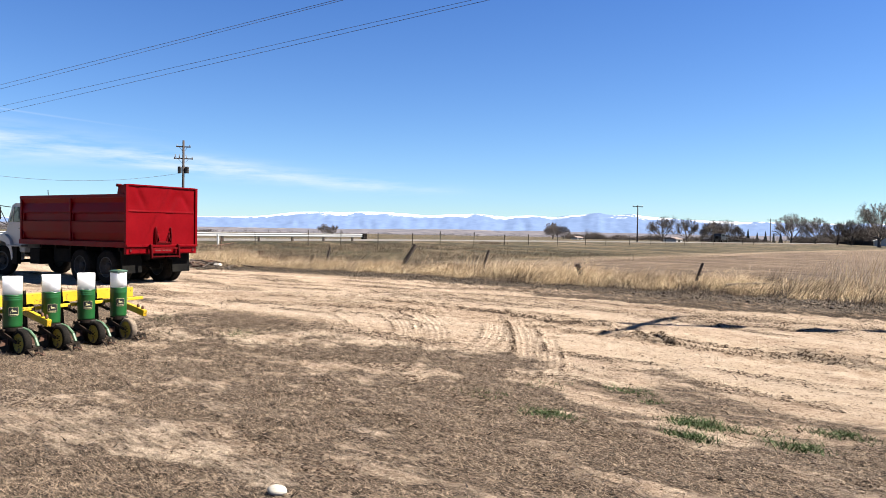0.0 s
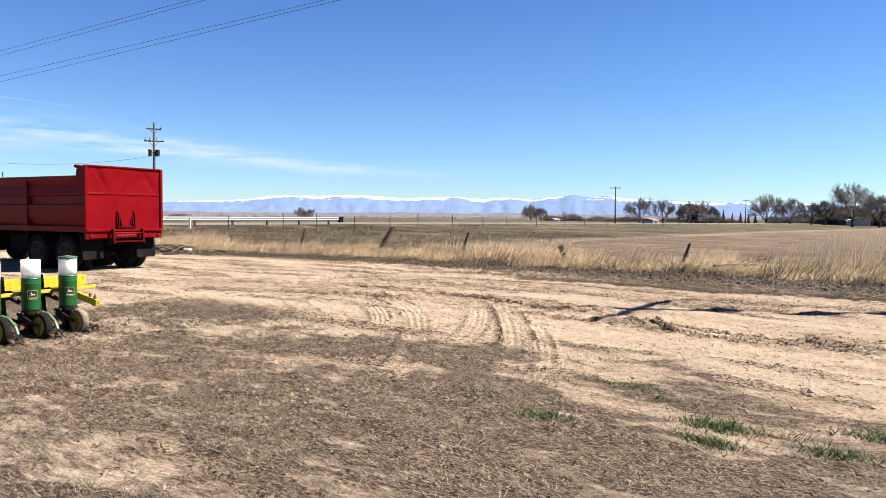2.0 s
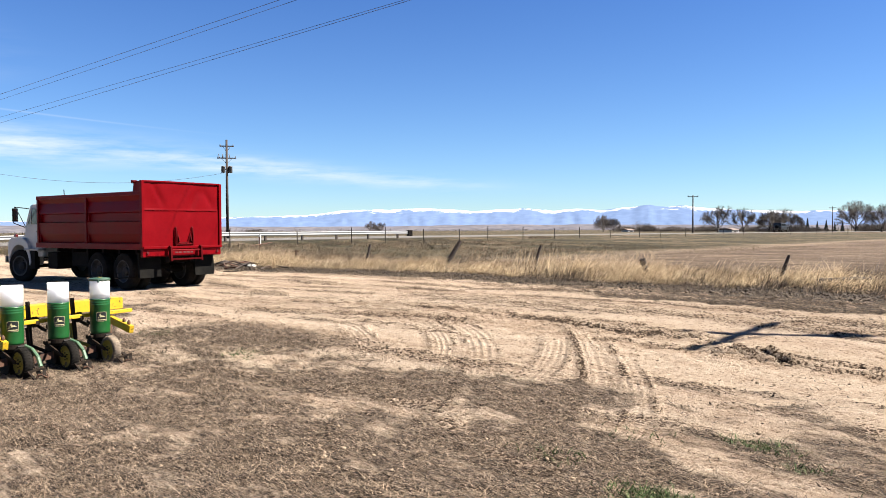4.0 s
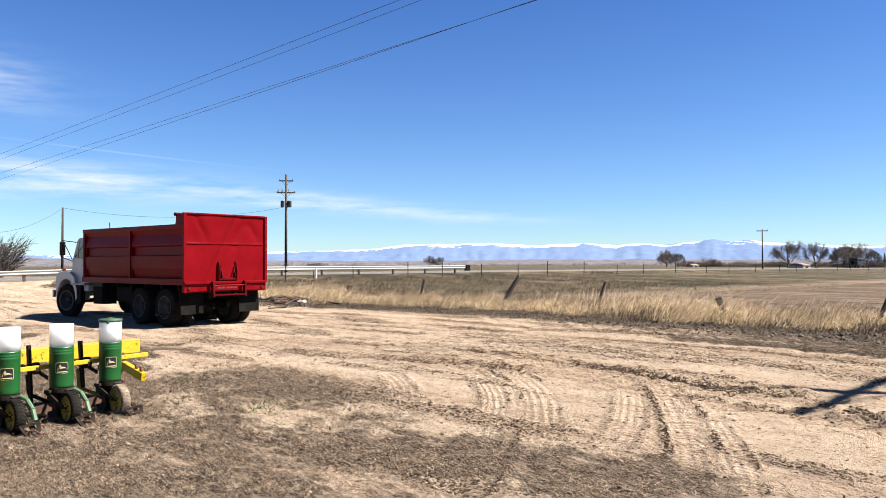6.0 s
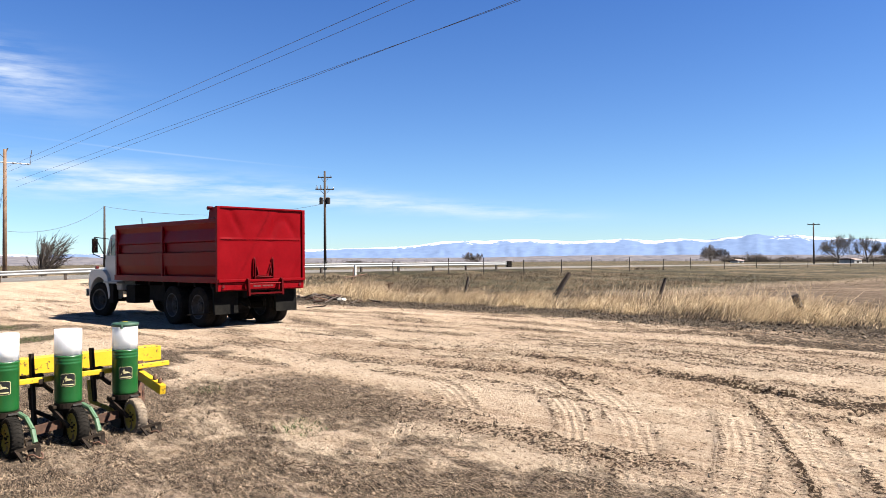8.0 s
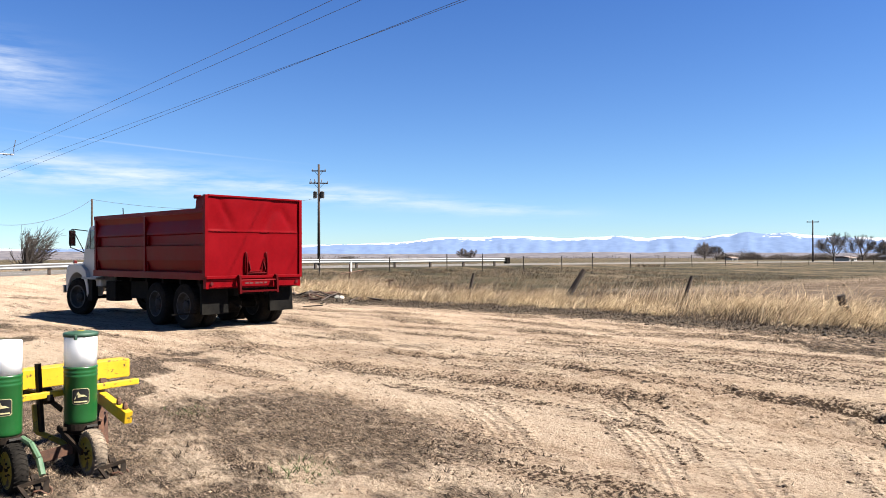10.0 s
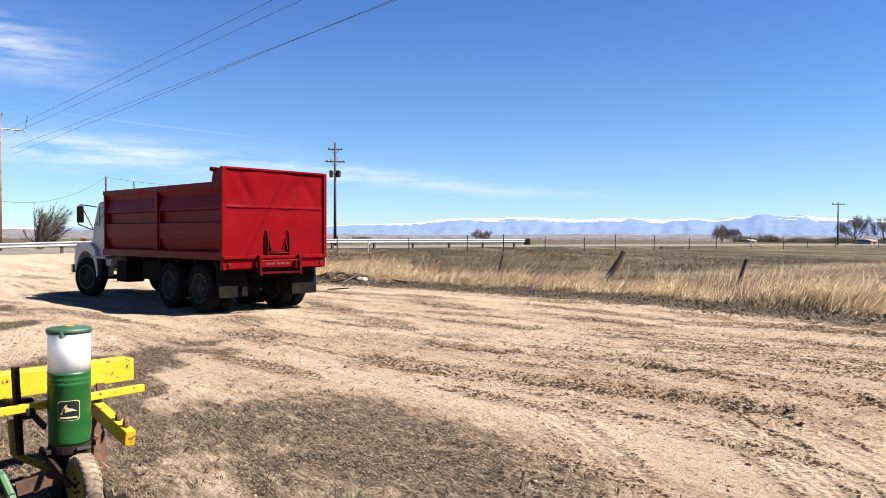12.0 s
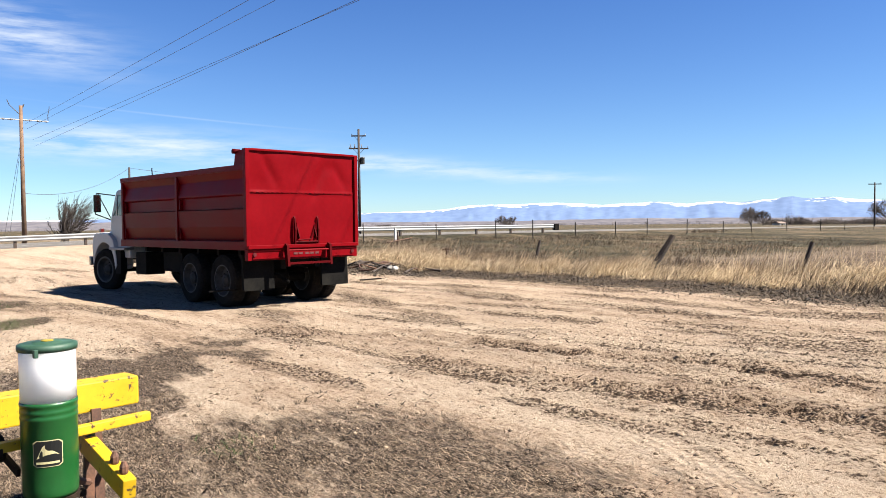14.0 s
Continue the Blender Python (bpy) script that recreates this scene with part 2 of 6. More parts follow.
def block(x0, x1, y0, y1, z0, z1, bevel=0.0, bm=None):
    bm = bm or bmesh.new()
    vs = [bm.verts.new(p) for p in ((x0, y0, z0), (x1, y0, z0), (x1, y1, z0), (x0, y1, z0), (x0, y0, z1), (x1, y0, z1), (x1, y1, z1), (x0, y1, z1))]
    fs = [bm.faces.new([vs[i] for i in q]) for q in ((3, 2, 1, 0), (4, 5, 6, 7), (0, 1, 5, 4), (1, 2, 6, 5), (2, 3, 7, 6), (3, 0, 4, 7))]
    if bevel:
        es = {e for f in fs for e in f.edges}
        bmesh.ops.bevel(bm, geom=list(es), offset=bevel, segments=2, profile=0.6, affect="EDGES")
    return bm


def rod(a, b, r0, r1=None, sides=8, bm=None, caps=True):
    """A tapered rod from a to b."""
    bm = bm or bmesh.new()
    r1 = r0 if r1 is None else r1
    a, b = Vector(a), Vector(b)
    d = (b - a).normalized()
    u = d.orthogonal().normalized()
    v = d.cross(u)
    rings = []
    for p, r in ((a, r0), (b, r1)):
        rings.append([bm.verts.new(p + (u * math.cos(2 * math.pi * i / sides) + v * math.sin(2 * math.pi * i / sides)) * r) for i in range(sides)])
    for i in range(sides):
        bm.faces.new((rings[0][i], rings[0][(i + 1) % sides], rings[1][(i + 1) % sides], rings[1][i]))
    if caps:
        bm.faces.new(rings[0][::-1])
        bm.faces.new(rings[1])
    return bm


def path_rod(points, r, sides=8, bm=None):
    bm = bm or bmesh.new()
    for a, b in zip(points, points[1:]):
        rod(a, b, r, r, sides, bm)
    return bm


def beam(a, b, w, h, bm=None, up=(0, 0, 1), bevel=0.0):
    """A square bar from a to b, w wide and h high."""
    bm = bm or bmesh.new()
    a, b = Vector(a), Vector(b)
    d = (b - a).normalized()
    s = d.cross(Vector(up))
    if s.length < 1e-4:
        s = d.cross(Vector((1, 0, 0)))
    s.normalize()
    t = s.cross(d)
    q = []
    for p in (a, b):
        q.append([bm.verts.new(p + s * (i * w / 2) + t * (j * h / 2)) for i, j in ((-1, -1), (1, -1), (1, 1), (-1, 1))])
    fs = [bm.faces.new((q[0][i], q[0][(i + 1) % 4], q[1][(i + 1) % 4], q[1][i])) for i in range(4)]
    fs += [bm.faces.new(q[0][::-1]), bm.faces.new(q[1])]
    if bevel:
        bmesh.ops.bevel(bm, geom=list({e for f in fs for e in f.edges}), offset=bevel, segments=2, profile=0.6, affect="EDGES")
    return bm


def lathe(profile, sides=24, axis="Z", bm=None, at=(0, 0, 0), ring=False):
    """A solid of revolution from (radius, height) pairs."""
    bm = bm or bmesh.new()
    rings = []
    for r, h in profile:
        loop = []
        for i in range(sides):
            c, s = r * math.cos(2 * math.pi * i / sides), r * math.sin(2 * math.pi * i / sides)
            p = {"Z": (c, s, h), "Y": (c, h, -s), "X": (h, c, s)}[axis]
            loop.append(bm.verts.new(Vector(p) + Vector(at)))
        rings.append(loop)
    for a, b in zip(rings, rings[1:]):
        for i in range(sides):
            bm.faces.new((a[i], a[(i + 1) % sides], b[(i + 1) % sides], b[i]))
    if ring:
        a, b = rings[-1], rings[0]
        for i in range(sides):
            bm.faces.new((a[i], a[(i + 1) % sides], b[(i + 1) % sides], b[i]))
    else:
        bm.faces.new(rings[0][::-1])
        bm.faces.new(rings[-1])
    bmesh.ops.recalc_face_normals(bm, faces=list(bm.faces))
    return bm


def extrude_outline(points, y0, y1, bevel=0.0):
    """A prism from an outline in x and z, from y0 to y1."""
    bm = bmesh.new()
    a = [bm.verts.new((x, y0, z)) for x, z in points]
    b = [bm.verts.new((x, y1, z)) for x, z in points]
    k = len(points)
    fs = [bm.faces.new(a), bm.faces.new(b[::-1])]
    fs += [bm.faces.new((a[i], b[i], b[(i + 1) % k], a[(i + 1) % k])) for i in range(k)]
    bmesh.ops.recalc_face_normals(bm, faces=fs)
    if bevel:
        bmesh.ops.bevel(bm, geom=list(bm.edges), offset=bevel, segments=2, profile=0.6, affect="EDGES")
    return bm


def mesh_from(name, verts, faces, mat, smooth=False):
    me = bpy.data.meshes.new(name)
    nv, nf, k = len(verts), len(faces), faces.shape[1]
    me.vertices.add(nv)
    me.vertices.foreach_set("co", verts.astype(np.float32).ravel())
    me.loops.add(nf * k)
    me.loops.foreach_set("vertex_index", faces.astype(np.int32).ravel())
    me.polygons.add(nf)
    me.polygons.foreach_set("loop_start", np.arange(0, nf * k, k, dtype=np.int32))
    me.update(calc_edges=True)
    me.validate()
    me.materials.append(mat)
    if smooth:
        me.polygons.foreach_set("use_smooth", np.ones(nf, dtype=bool))
    return me


# ---- ground ----
rng = np.random.default_rng(7)
LATTICE = rng.random((256, 256))


def vnoise(x, y):
    xi, yi = np.floor(x).astype(int), np.floor(y).astype(int)
    fx, fy = x - xi, y - yi
    fx, fy = fx * fx * (3 - 2 * fx), fy * fy * (3 - 2 * fy)
    a, b = LATTICE[xi % 256, yi % 256], LATTICE[(xi + 1) % 256, yi % 256]
    c, d = LATTICE[xi % 256, (yi + 1) % 256], LATTICE[(xi + 1) % 256, (yi + 1) % 256]
    return (a * (1 - fx) + b * fx) * (1 - fy) + (c * (1 - fx) + d * fx) * fy


def fbm(x, y, octaves=4):
    s, a, t = 0, 1.0, 0
    for o in range(octaves):
        s, t = s + a * vnoise(x * 2 ** o + 17.3 * o, y * 2 ** o + 5.1 * o), t + a
        a *= 0.5
    return s / t


def smooth01(t):
    t = np.clip(t, 0, 1)
    return t * t * (3 - 2 * t)


EDGE_X = [-75, -62, -47, -39, -33, -28, -24, -20, -14, -10, -6, 5, 60]
EDGE_Y = [17, 17.8, 14.2, 14.6, 17.2, 17.3, 18.6, 19.3, 19.6, 20.1, 20.5, 19.8, 19]
ROAD_X, ROAD_HALF = -64.0, 5.0


def verge_edge(x):
    return np.interp(x, EDGE_X, EDGE_Y)


def fall(x, y):
    """How far the plain has dropped below the yard."""
    return 0.0045 * np.maximum(0.0, np.hypot(x, y) - 90)


def on_plain(x, y, z=0.05):
    return float(z - fall(x, y))


def road_base(y):
    return 0.15 + 0.40 * smooth01((y - 2) / 22)


def road_level(y):
    return road_base(y) - fall(ROAD_X, y)


def land(x, y):
    """The broad lie of the land."""
    z = -0.05 + 0.17 * np.exp(-((x + 10) / 5) ** 2 - ((y - 12) / 4) ** 2)
    z = z - 0.15 * smooth01((-6 - x) / 5) * smooth01((8.5 - y) / 3)
    z = z + 0.33 * smooth01((-26 - x) / 24) * smooth01((y + 10) / 20)
    z = z + 0.17 * np.exp(-((y - verge_edge(x) - 2.3) / 1.5) ** 2) * (x > -60)
    bank = smooth01((np.abs(x - ROAD_X) - ROAD_HALF - 0.3) / 4.0)
    near = np.abs(x - ROAD_X) < 14
    z = np.where(near, road_base(y) * (1 - bank) + z * bank - 0.05 * (1 - bank), z)
    far = np.hypot(x, y)
    return z * smooth01((700 - far) / 300) - fall(x, y)


# arcs of the tyre tracks: centre, radius, first and last angle, half width, depth
TRACKS = [
    (-13.72, 2.74, 8.74, 12, 70, 0.17, 0.020),
    (-13.72, 2.74, 8.22, 20, 66, 0.13, 0.014),
    (-17.05, 1.84, 13.28, 14, 48, 0.18, 0.022),
    (-15.44, 2.42, 11.89, 18, 44, 0.15, 0.016),
    (-17.02, 3.69, 11.64, 18, 38, 0.15, 0.012),
    (-14.67, 1.32, 8.86, 36, 72, 0.15, 0.012),
    (-14.67, 1.32, 8.30, 40, 70, 0.12, 0.010),
    (-14.0, -1.5, 10.3, 22, 60, 0.20, 0.012),
    (-6.0, -14.0, 19.2, 66, 112, 0.20, 0.006),
    (-6.0, -14.0, 20.9, 66, 110, 0.20, 0.006),
]
# deep ruts along the lane: (x0, y0, x1, y1, half width, depth)
RUTS = [(-17.2, 10.6, -12.6, 11.7, 0.17, 0.05), (-13.4, 11.5, -5.6, 11.9, 0.18, 0.06), (-6.1, 11.3, -4.1, 10.65, 0.12, 0.085), (-3.6, 11.65, -0.5, 11.2, 0.13, 0.085),
        (-30.0, 15.2, 4.0, 16.0, 0.30, 0.03), (-26.0, 12.8, 4.0, 14.9, 0.26, 0.03), (-19.0, 9.4, -9.0, 10.6, 0.2, 0.03), (-14.0, 17.2, 6.0, 17.8, 0.3, 0.05), (-22.0, 11.2, -8.0, 12.9, 0.16, 0.022), (-20.0, 14.2, 2.0, 15.4, 0.14, 0.022)]


def ground_fields(x, y):
    """Height, cover of matted grass, litter, pasture, tilled soil, and the tyre marks' lanes."""
    z = land(x, y)
    off = verge_edge(x) - y
    wob = fbm(x * 0.35, y * 0.35, 4) - 0.5
    lane = smooth01((off + 0.4 + wob * 1.2) / 1.2)
    yard = 9.2 + 1.2 * np.sin(x * 0.23 + 1.0) - 0.9 * smooth01((x + 4) / 6) * 1.5
    mat = smooth01((yard - y + wob * 5.5) / 2.6) * (0.33 + 0.78 * smooth01((0.55 * fbm(x * 0.45 + 9, y * 0.9 + 4, 4) + 0.45 * fbm(x * 1.3 + 5, y * 2.9, 4) - 0.40) * 6))
    mat = np.maximum(mat, 0.95 * np.exp(-((x + 11.3) / 1.9) ** 2 - ((y - 7.9) / 0.75) ** 2))
    mat = np.maximum(mat, np.exp(-((x + 12.7) / 1.2) ** 2 - ((y - 7.35) / 0.75) ** 2) * (0.25 + 0.95 * fbm(x * 2.1 + 3, y * 2.6, 4)))
    mat = mat * smooth01((x + 18.5 + 4 * wob) / 3)
    mat = np.maximum(mat, 1.1 * np.maximum(np.exp(-((x + 25.9) / 0.8) ** 2) * smooth01((7.8 - y) / 0.6), np.exp(-((x + 22.2 + 0.3 * wob) / 0.6) ** 2) * smooth01((7.7 - y) / 0.6)) * (0.4 + 1.0 * fbm(x * 1.6, y * 1.2, 3)))
    mat = mat * (0.55 + 0.95 * fbm(x * 3.0 + 1, y * 4.5, 3)) * lane * smooth01((x + 34) / 8)
    shoulder = 0.75 * smooth01((y - 16.2 + wob * 2.2) / 1.2) * smooth01((x + 17 + wob * 6) / 8)
    litter = np.clip(np.exp(-((off + 0.9) / 1.25) ** 2) * 1.05 + shoulder * lane * 0.8, 0, 1) * smooth01((x + 72) / 6)
    beyond = 1 - smooth01((off + 2.8 + wob * 1.5) / 1.4)
    tilled = beyond * smooth01((x + 29 + 4 * wob + 0.02 * (y - 30)) / 6) * smooth01((y - 27) / 3)
    pasture = beyond * (1 - tilled)
    side = (x < ROAD_X)
    pasture = np.where(side, np.maximum(pasture, 0.7), pasture)
    tilled = np.where(side, 0.0, tilled)
    bare = (1 - mat) * lane
    rough = (fbm(x * 1.1, y * 1.1, 4) - 0.5) * 0.07 + (fbm(x * 5, y * 5, 3) - 0.5) * 0.060 + (fbm(x * 11 + 3, y * 11, 2) - 0.5) * 0.034
    near = smooth01((40 - np.hypot(x + 8, y - 8)) / 20)
    z = z + rough * near * (0.55 + 0.5 * mat + 0.9 * litter)
    # chopped, trodden mud
    churn = np.exp(-((y - 11.2 + 0.5 * wob) / 1.0) ** 2) * smooth01((x + 13) / 3) + 0.6 * np.exp(-((y - 6.6) / 1.6) ** 2 - ((x + 10) / 3.5) ** 2)
    z = z + (np.abs(fbm(x * 4.1, y * 6.1, 4) - 0.5) * -0.26 + 0.028) * churn * near
    streak = fbm(x * 0.10 + 40, off * 2.4 + 0.35 * np.sin(x * 0.3), 4) * 0.65 + fbm(x * 0.5 + 7, off * 5.5, 3) * 0.35
    crumb = smooth01((fbm(x * 0.40 + 31, off * 2.2 + 2, 4) - 0.54) * 8) * 0.5 * lane * smooth01((x + 45) / 10)
    tu, tv, tm = np.zeros_like(x), np.zeros_like(x), np.zeros_like(x)
    for cx, cy, r, a0, a1, half, deep in TRACKS:
        ang = np.degrees(np.arctan2(y - cy, x - cx))
        d = (np.hypot(x - cx, y - cy) - r + 0.05 * np.sin(ang * 0.2)) / half
        m = smooth01((1.25 - np.abs(d)) / 0.5) * smooth01((ang - a0) / 6) * smooth01((a1 - ang) / 6) * lane
        z = z - m * deep * (0.5 + fbm(x * 0.8, y * 0.8, 2)) * 0.6 + 0.4 * deep * np.exp(-((np.abs(d) - 1.45) / 0.35) ** 2) * m ** 0.3 * smooth01((ang - a0) / 6) * smooth01((a1 - ang) / 6)
        lip = np.exp(-((np.abs(d) - 1.25) / 0.28) ** 2) * smooth01((ang - a0) / 6) * smooth01((a1 - ang) / 6) * lane
        crumb = np.maximum(crumb, min(0.85, 40 * deep) * lip * smooth01((fbm(x * 1.3 + cx, y * 1.3, 3) - 0.36) * 5))
        better = m > tm
        tu, tv, tm = np.where(better, d, tu), np.where(better, np.radians(ang) * r, tv), np.where(better, m * min(1, deep / 0.014), tm)
        mat = mat * (1 - min(0.55, 16 * deep) * m)
    for x0, y0, x1, y1, half, deep in RUTS:
        L = math.hypot(x1 - x0, y1 - y0)
        s = ((x - x0) * (x1 - x0) + (y - y0) * (y1 - y0)) / L
        d = ((x - x0) * (y1 - y0) - (y - y0) * (x1 - x0)) / L + 0.22 * np.sin(s * 0.9 + x0) + 0.3 * (fbm(s * 0.7, s * 0 + y0, 3) - 0.5)
        fade = smooth01(s / 0.8) * smooth01((L - s) / 0.8) * smooth01((fbm(s * 0.55 + x0, s * 0 + 3, 3) - 0.28) * 4)
        crumb = np.maximum(crumb, (0.45 + 6 * deep) * np.exp(-(d / (1.7 * half)) ** 2) * smooth01(s / 0.8) * smooth01((L - s) / 0.8) * smooth01((fbm(s * 0.8 + x0, d * 2.0, 3) - 0.34) * 5))
        z = z - 1.2 * deep * np.exp(-(d / half) ** 2) * fade + 0.9 * deep * np.exp(-((np.abs(d) - 1.7 * half) / (0.6 * half)) ** 2) * fade * (0.4 + 1.2 * vnoise(s * 5 + x0, d * 8))
    z = z + (fbm(x * 7.5 + 2, y * 9.0, 3) - 0.47) * 0.15 * np.clip(crumb, 0, 1) * near
    return z, np.clip(mat, 0, 1), np.clip(litter, 0, 1), np.clip(pasture, 0, 1), np.clip(tilled, 0, 1), tu, tv, np.clip(tm, 0, 1), np.clip(crumb, 0, 1), streak


def ground_at(k, x, y):
    """One of the ground's fields at any places, read between the sheet's points."""
    x, y = np.atleast_1d(np.float64(x)), np.atleast_1d(np.float64(y))
    i, j = np.clip(np.searchsorted(gx, x) - 1, 0, nx - 2), np.clip(np.searchsorted(gy, y) - 1, 0, ny - 2)
    u, v = (x - gx[i]) / (gx[i + 1] - gx[i]), (y - gy[j]) / (gy[j + 1] - gy[j])
    g = fields[k].reshape(ny, nx)
    return (g[j, i] * (1 - u) + g[j, i + 1] * u) * (1 - v) + (g[j + 1, i] * (1 - u) + g[j + 1, i + 1] * u) * v


def ground_z(x, y):
    return ground_at(0, x, y)


def spread(lo, hi, step, out_lo, out_hi, grow):
    mid = list(np.arange(lo, hi, step))
    a, s = [lo], step
    while a[-1] > out_lo:
        s *= grow
        a.append(a[-1] - s)
    b, s = [mid[-1]], step
    while b[-1] < out_hi:
        s *= grow
        b.append(b[-1] + s)
    return np.array(a[:0:-1] + mid + b[1:])


gx = spread(-19, 1.0, 0.044, -4600, 4600, 1.045)
gy = spread(3.0, 18.5, 0.044, -4600, 4600, 1.045)
GX, GY = np.meshgrid(gx, gy)
fields = ground_fields(GX.ravel(), GY.ravel())
gverts = np.stack([GX.ravel(), GY.ravel(), fields[0]], 1)
nx, ny = len(gx), len(gy)
ii = (np.arange(ny - 1)[:, None] * nx + np.arange(nx - 1)[None, :]).ravel()
gfaces = np.stack([ii, ii + 1, ii + nx + 1, ii + nx], 1)

GROUND = bpy.data.materials.new("yard_earth")
GROUND.use_nodes = True
gn, gl = GROUND.node_tree.nodes, GROUND.node_tree.links
gb = gn["Principled BSDF"]
gb.inputs["Specular IOR Level"].default_value = 0.15
gtc = gn.new("ShaderNodeTexCoord")


def gnoise(scale, detail=5, rough=0.6, stretch=None):
    t = gn.new("ShaderNodeTexNoise")
    t.inputs["Scale"].default_value, t.inputs["Detail"].default_value, t.inputs["Roughness"].default_value = scale, detail, rough
    if stretch:
        mp = gn.new("ShaderNodeMapping")
        mp.inputs["Scale"].default_value = stretch
        gl.new(gtc.outputs["Object"], mp.inputs[0])
        gl.new(mp.outputs[0], t.inputs["Vector"])
    else:
        gl.new(gtc.outputs["Object"], t.inputs["Vector"])
    return t.outputs[0]


def gattr(name):
    a = gn.new("ShaderNodeAttribute")
    a.attribute_name = name
    return a.outputs["Fac"]


def gmath(op, a, b=None, c=None, clamp=False):
    n = gn.new("ShaderNodeMath")
    n.operation, n.use_clamp = op, clamp
    for i, v in enumerate((a, b, c)):
        if v is None:
            continue
        if isinstance(v, (int, float)):
            n.inputs[i].default_value = v
        else:
            gl.new(v, n.inputs[i])
    return n.outputs[0]


def gramp(fac, stops):
    r = gn.new("ShaderNodeValToRGB")
    while len(r.color_ramp.elements) < len(stops):
        r.color_ramp.elements.new(0.5)
    for e, (p, c) in zip(r.color_ramp.elements, stops):
        e.position, e.color = p, (*c, 1)
    gl.new(fac, r.inputs[0])
    return r.outputs[0]


def gmix(fac, a, b):
    m = gn.new("ShaderNodeMix")
    m.data_type = "RGBA"
    gl.new(fac, m.inputs[0])
    gl.new(a, m.inputs[6])
    gl.new(b, m.inputs[7])
    return m.outputs[2]


def tone(stops):
    return [(p, [v * ALBEDO_SCALE for v in c]) for p, c in stops]


def straws(length, width, angle, share):
    """Loose straws lying one way: which spots they cover, and each one's tone."""
    mp = gn.new("ShaderNodeMapping")
    mp.inputs["Rotation"].default_value = (0, 0, radians(angle))
    mp.inputs["Scale"].default_value = (1 / length, 1 / width, 1 / width)
    warp = gn.new("ShaderNodeMix")
    warp.data_type = "VECTOR"
    warp.inputs[0].default_value = 0.05
    wob_ = gn.new("ShaderNodeTexNoise")
    wob_.inputs["Scale"].default_value, wob_.inputs["Detail"].default_value = 7.0, 2
    gl.new(gtc.outputs["Object"], wob_.inputs["Vector"])
    gl.new(gtc.outputs["Object"], warp.inputs[4])
    gl.new(wob_.outputs["Color"], warp.inputs[5])
    gl.new(warp.outputs[1], mp.inputs[0])
    v = gn.new("ShaderNodeTexVoronoi")
    v.inputs["Scale"].default_value = 1.0
    gl.new(mp.outputs[0], v.inputs["Vector"])
    parts_ = gn.new("ShaderNodeSeparateColor")
    gl.new(v.outputs["Color"], parts_.inputs[0])
    core = gmath("LESS_THAN", v.outputs["Distance"], 0.52)
    return gmath("MULTIPLY", gmath("LESS_THAN", parts_.outputs[0], share), core), parts_.outputs[1]


n_mid, n_fine, n_grit = gnoise(4.0, 6), gnoise(28, 6, 0.7), gnoise(110, 4, 0.7)
n_fibre = gnoise(26, 6, 0.75, (1.0, 2.2, 1.0))
n_crumb = gnoise(24, 6, 0.72)
n_line = gnoise(14, 5, 0.7, (0.12, 1.6, 1.0))
streak_ = gattr("streak")
sand = gramp(gmath("ADD", gmath("MULTIPLY", n_mid, 0.22), gmath("ADD", gmath("MULTIPLY", streak_, 0.28), gmath("ADD", gmath("MULTIPLY", n_fine, 0.24), gmath("MULTIPLY", n_line, 0.26)))), tone([(0.37, (0.33, 0.225, 0.15)), (0.455, (0.68, 0.50, 0.355)), (0.55, (0.90, 0.71, 0.53))]))
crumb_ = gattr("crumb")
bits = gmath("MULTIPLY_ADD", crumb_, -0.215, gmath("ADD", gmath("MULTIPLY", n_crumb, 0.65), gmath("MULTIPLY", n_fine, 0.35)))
# dark mud crumbs, with the shade between clods put into the colour
crumb_shade = gramp(bits, [(0.345, (0.12, 0.10, 0.085)), (0.38, (0.42, 0.37, 0.33)), (0.41, (1, 1, 1))])
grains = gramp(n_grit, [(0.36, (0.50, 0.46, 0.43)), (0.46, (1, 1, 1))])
# small shadows of pebbles, painted into the sand as dark specks
speck_shade = gramp(gmath("ADD", gmath("MULTIPLY", n_fine, 0.55), gmath("MULTIPLY", gnoise(10, 7, 0.72, (0.6, 1.8, 1.0)), 0.45)), [(0.38, (0.22, 0.185, 0.165)), (0.43, (0.66, 0.61, 0.57)), (0.465, (1, 1, 1))])
thatch = gramp(n_fibre, tone([(0.39, (0.014, 0.010, 0.008)), (0.49, (0.085, 0.060, 0.042)), (0.61, (0.46, 0.335, 0.235))]))
straw_height = None
for length, width, angle, share in ((0.075, 0.0075, 12, 0.34), (0.055, 0.0065, 68, 0.30), (0.06, 0.007, -38, 0.32)):
    cover, shade_ = straws(length, width, angle, share)
    thatch = gmix(cover, thatch, gramp(shade_, tone([(0.0, (0.09, 0.062, 0.044)), (0.5, (0.30, 0.215, 0.15)), (1.0, (0.82, 0.64, 0.47))])))
    straw_height = cover if straw_height is None else gmath("MAXIMUM", straw_height, cover)
trash = gramp(n_fine, tone([(0.38, (0.022, 0.016, 0.012)), (0.50, (0.095, 0.070, 0.050)), (0.64, (0.32, 0.235, 0.16))]))
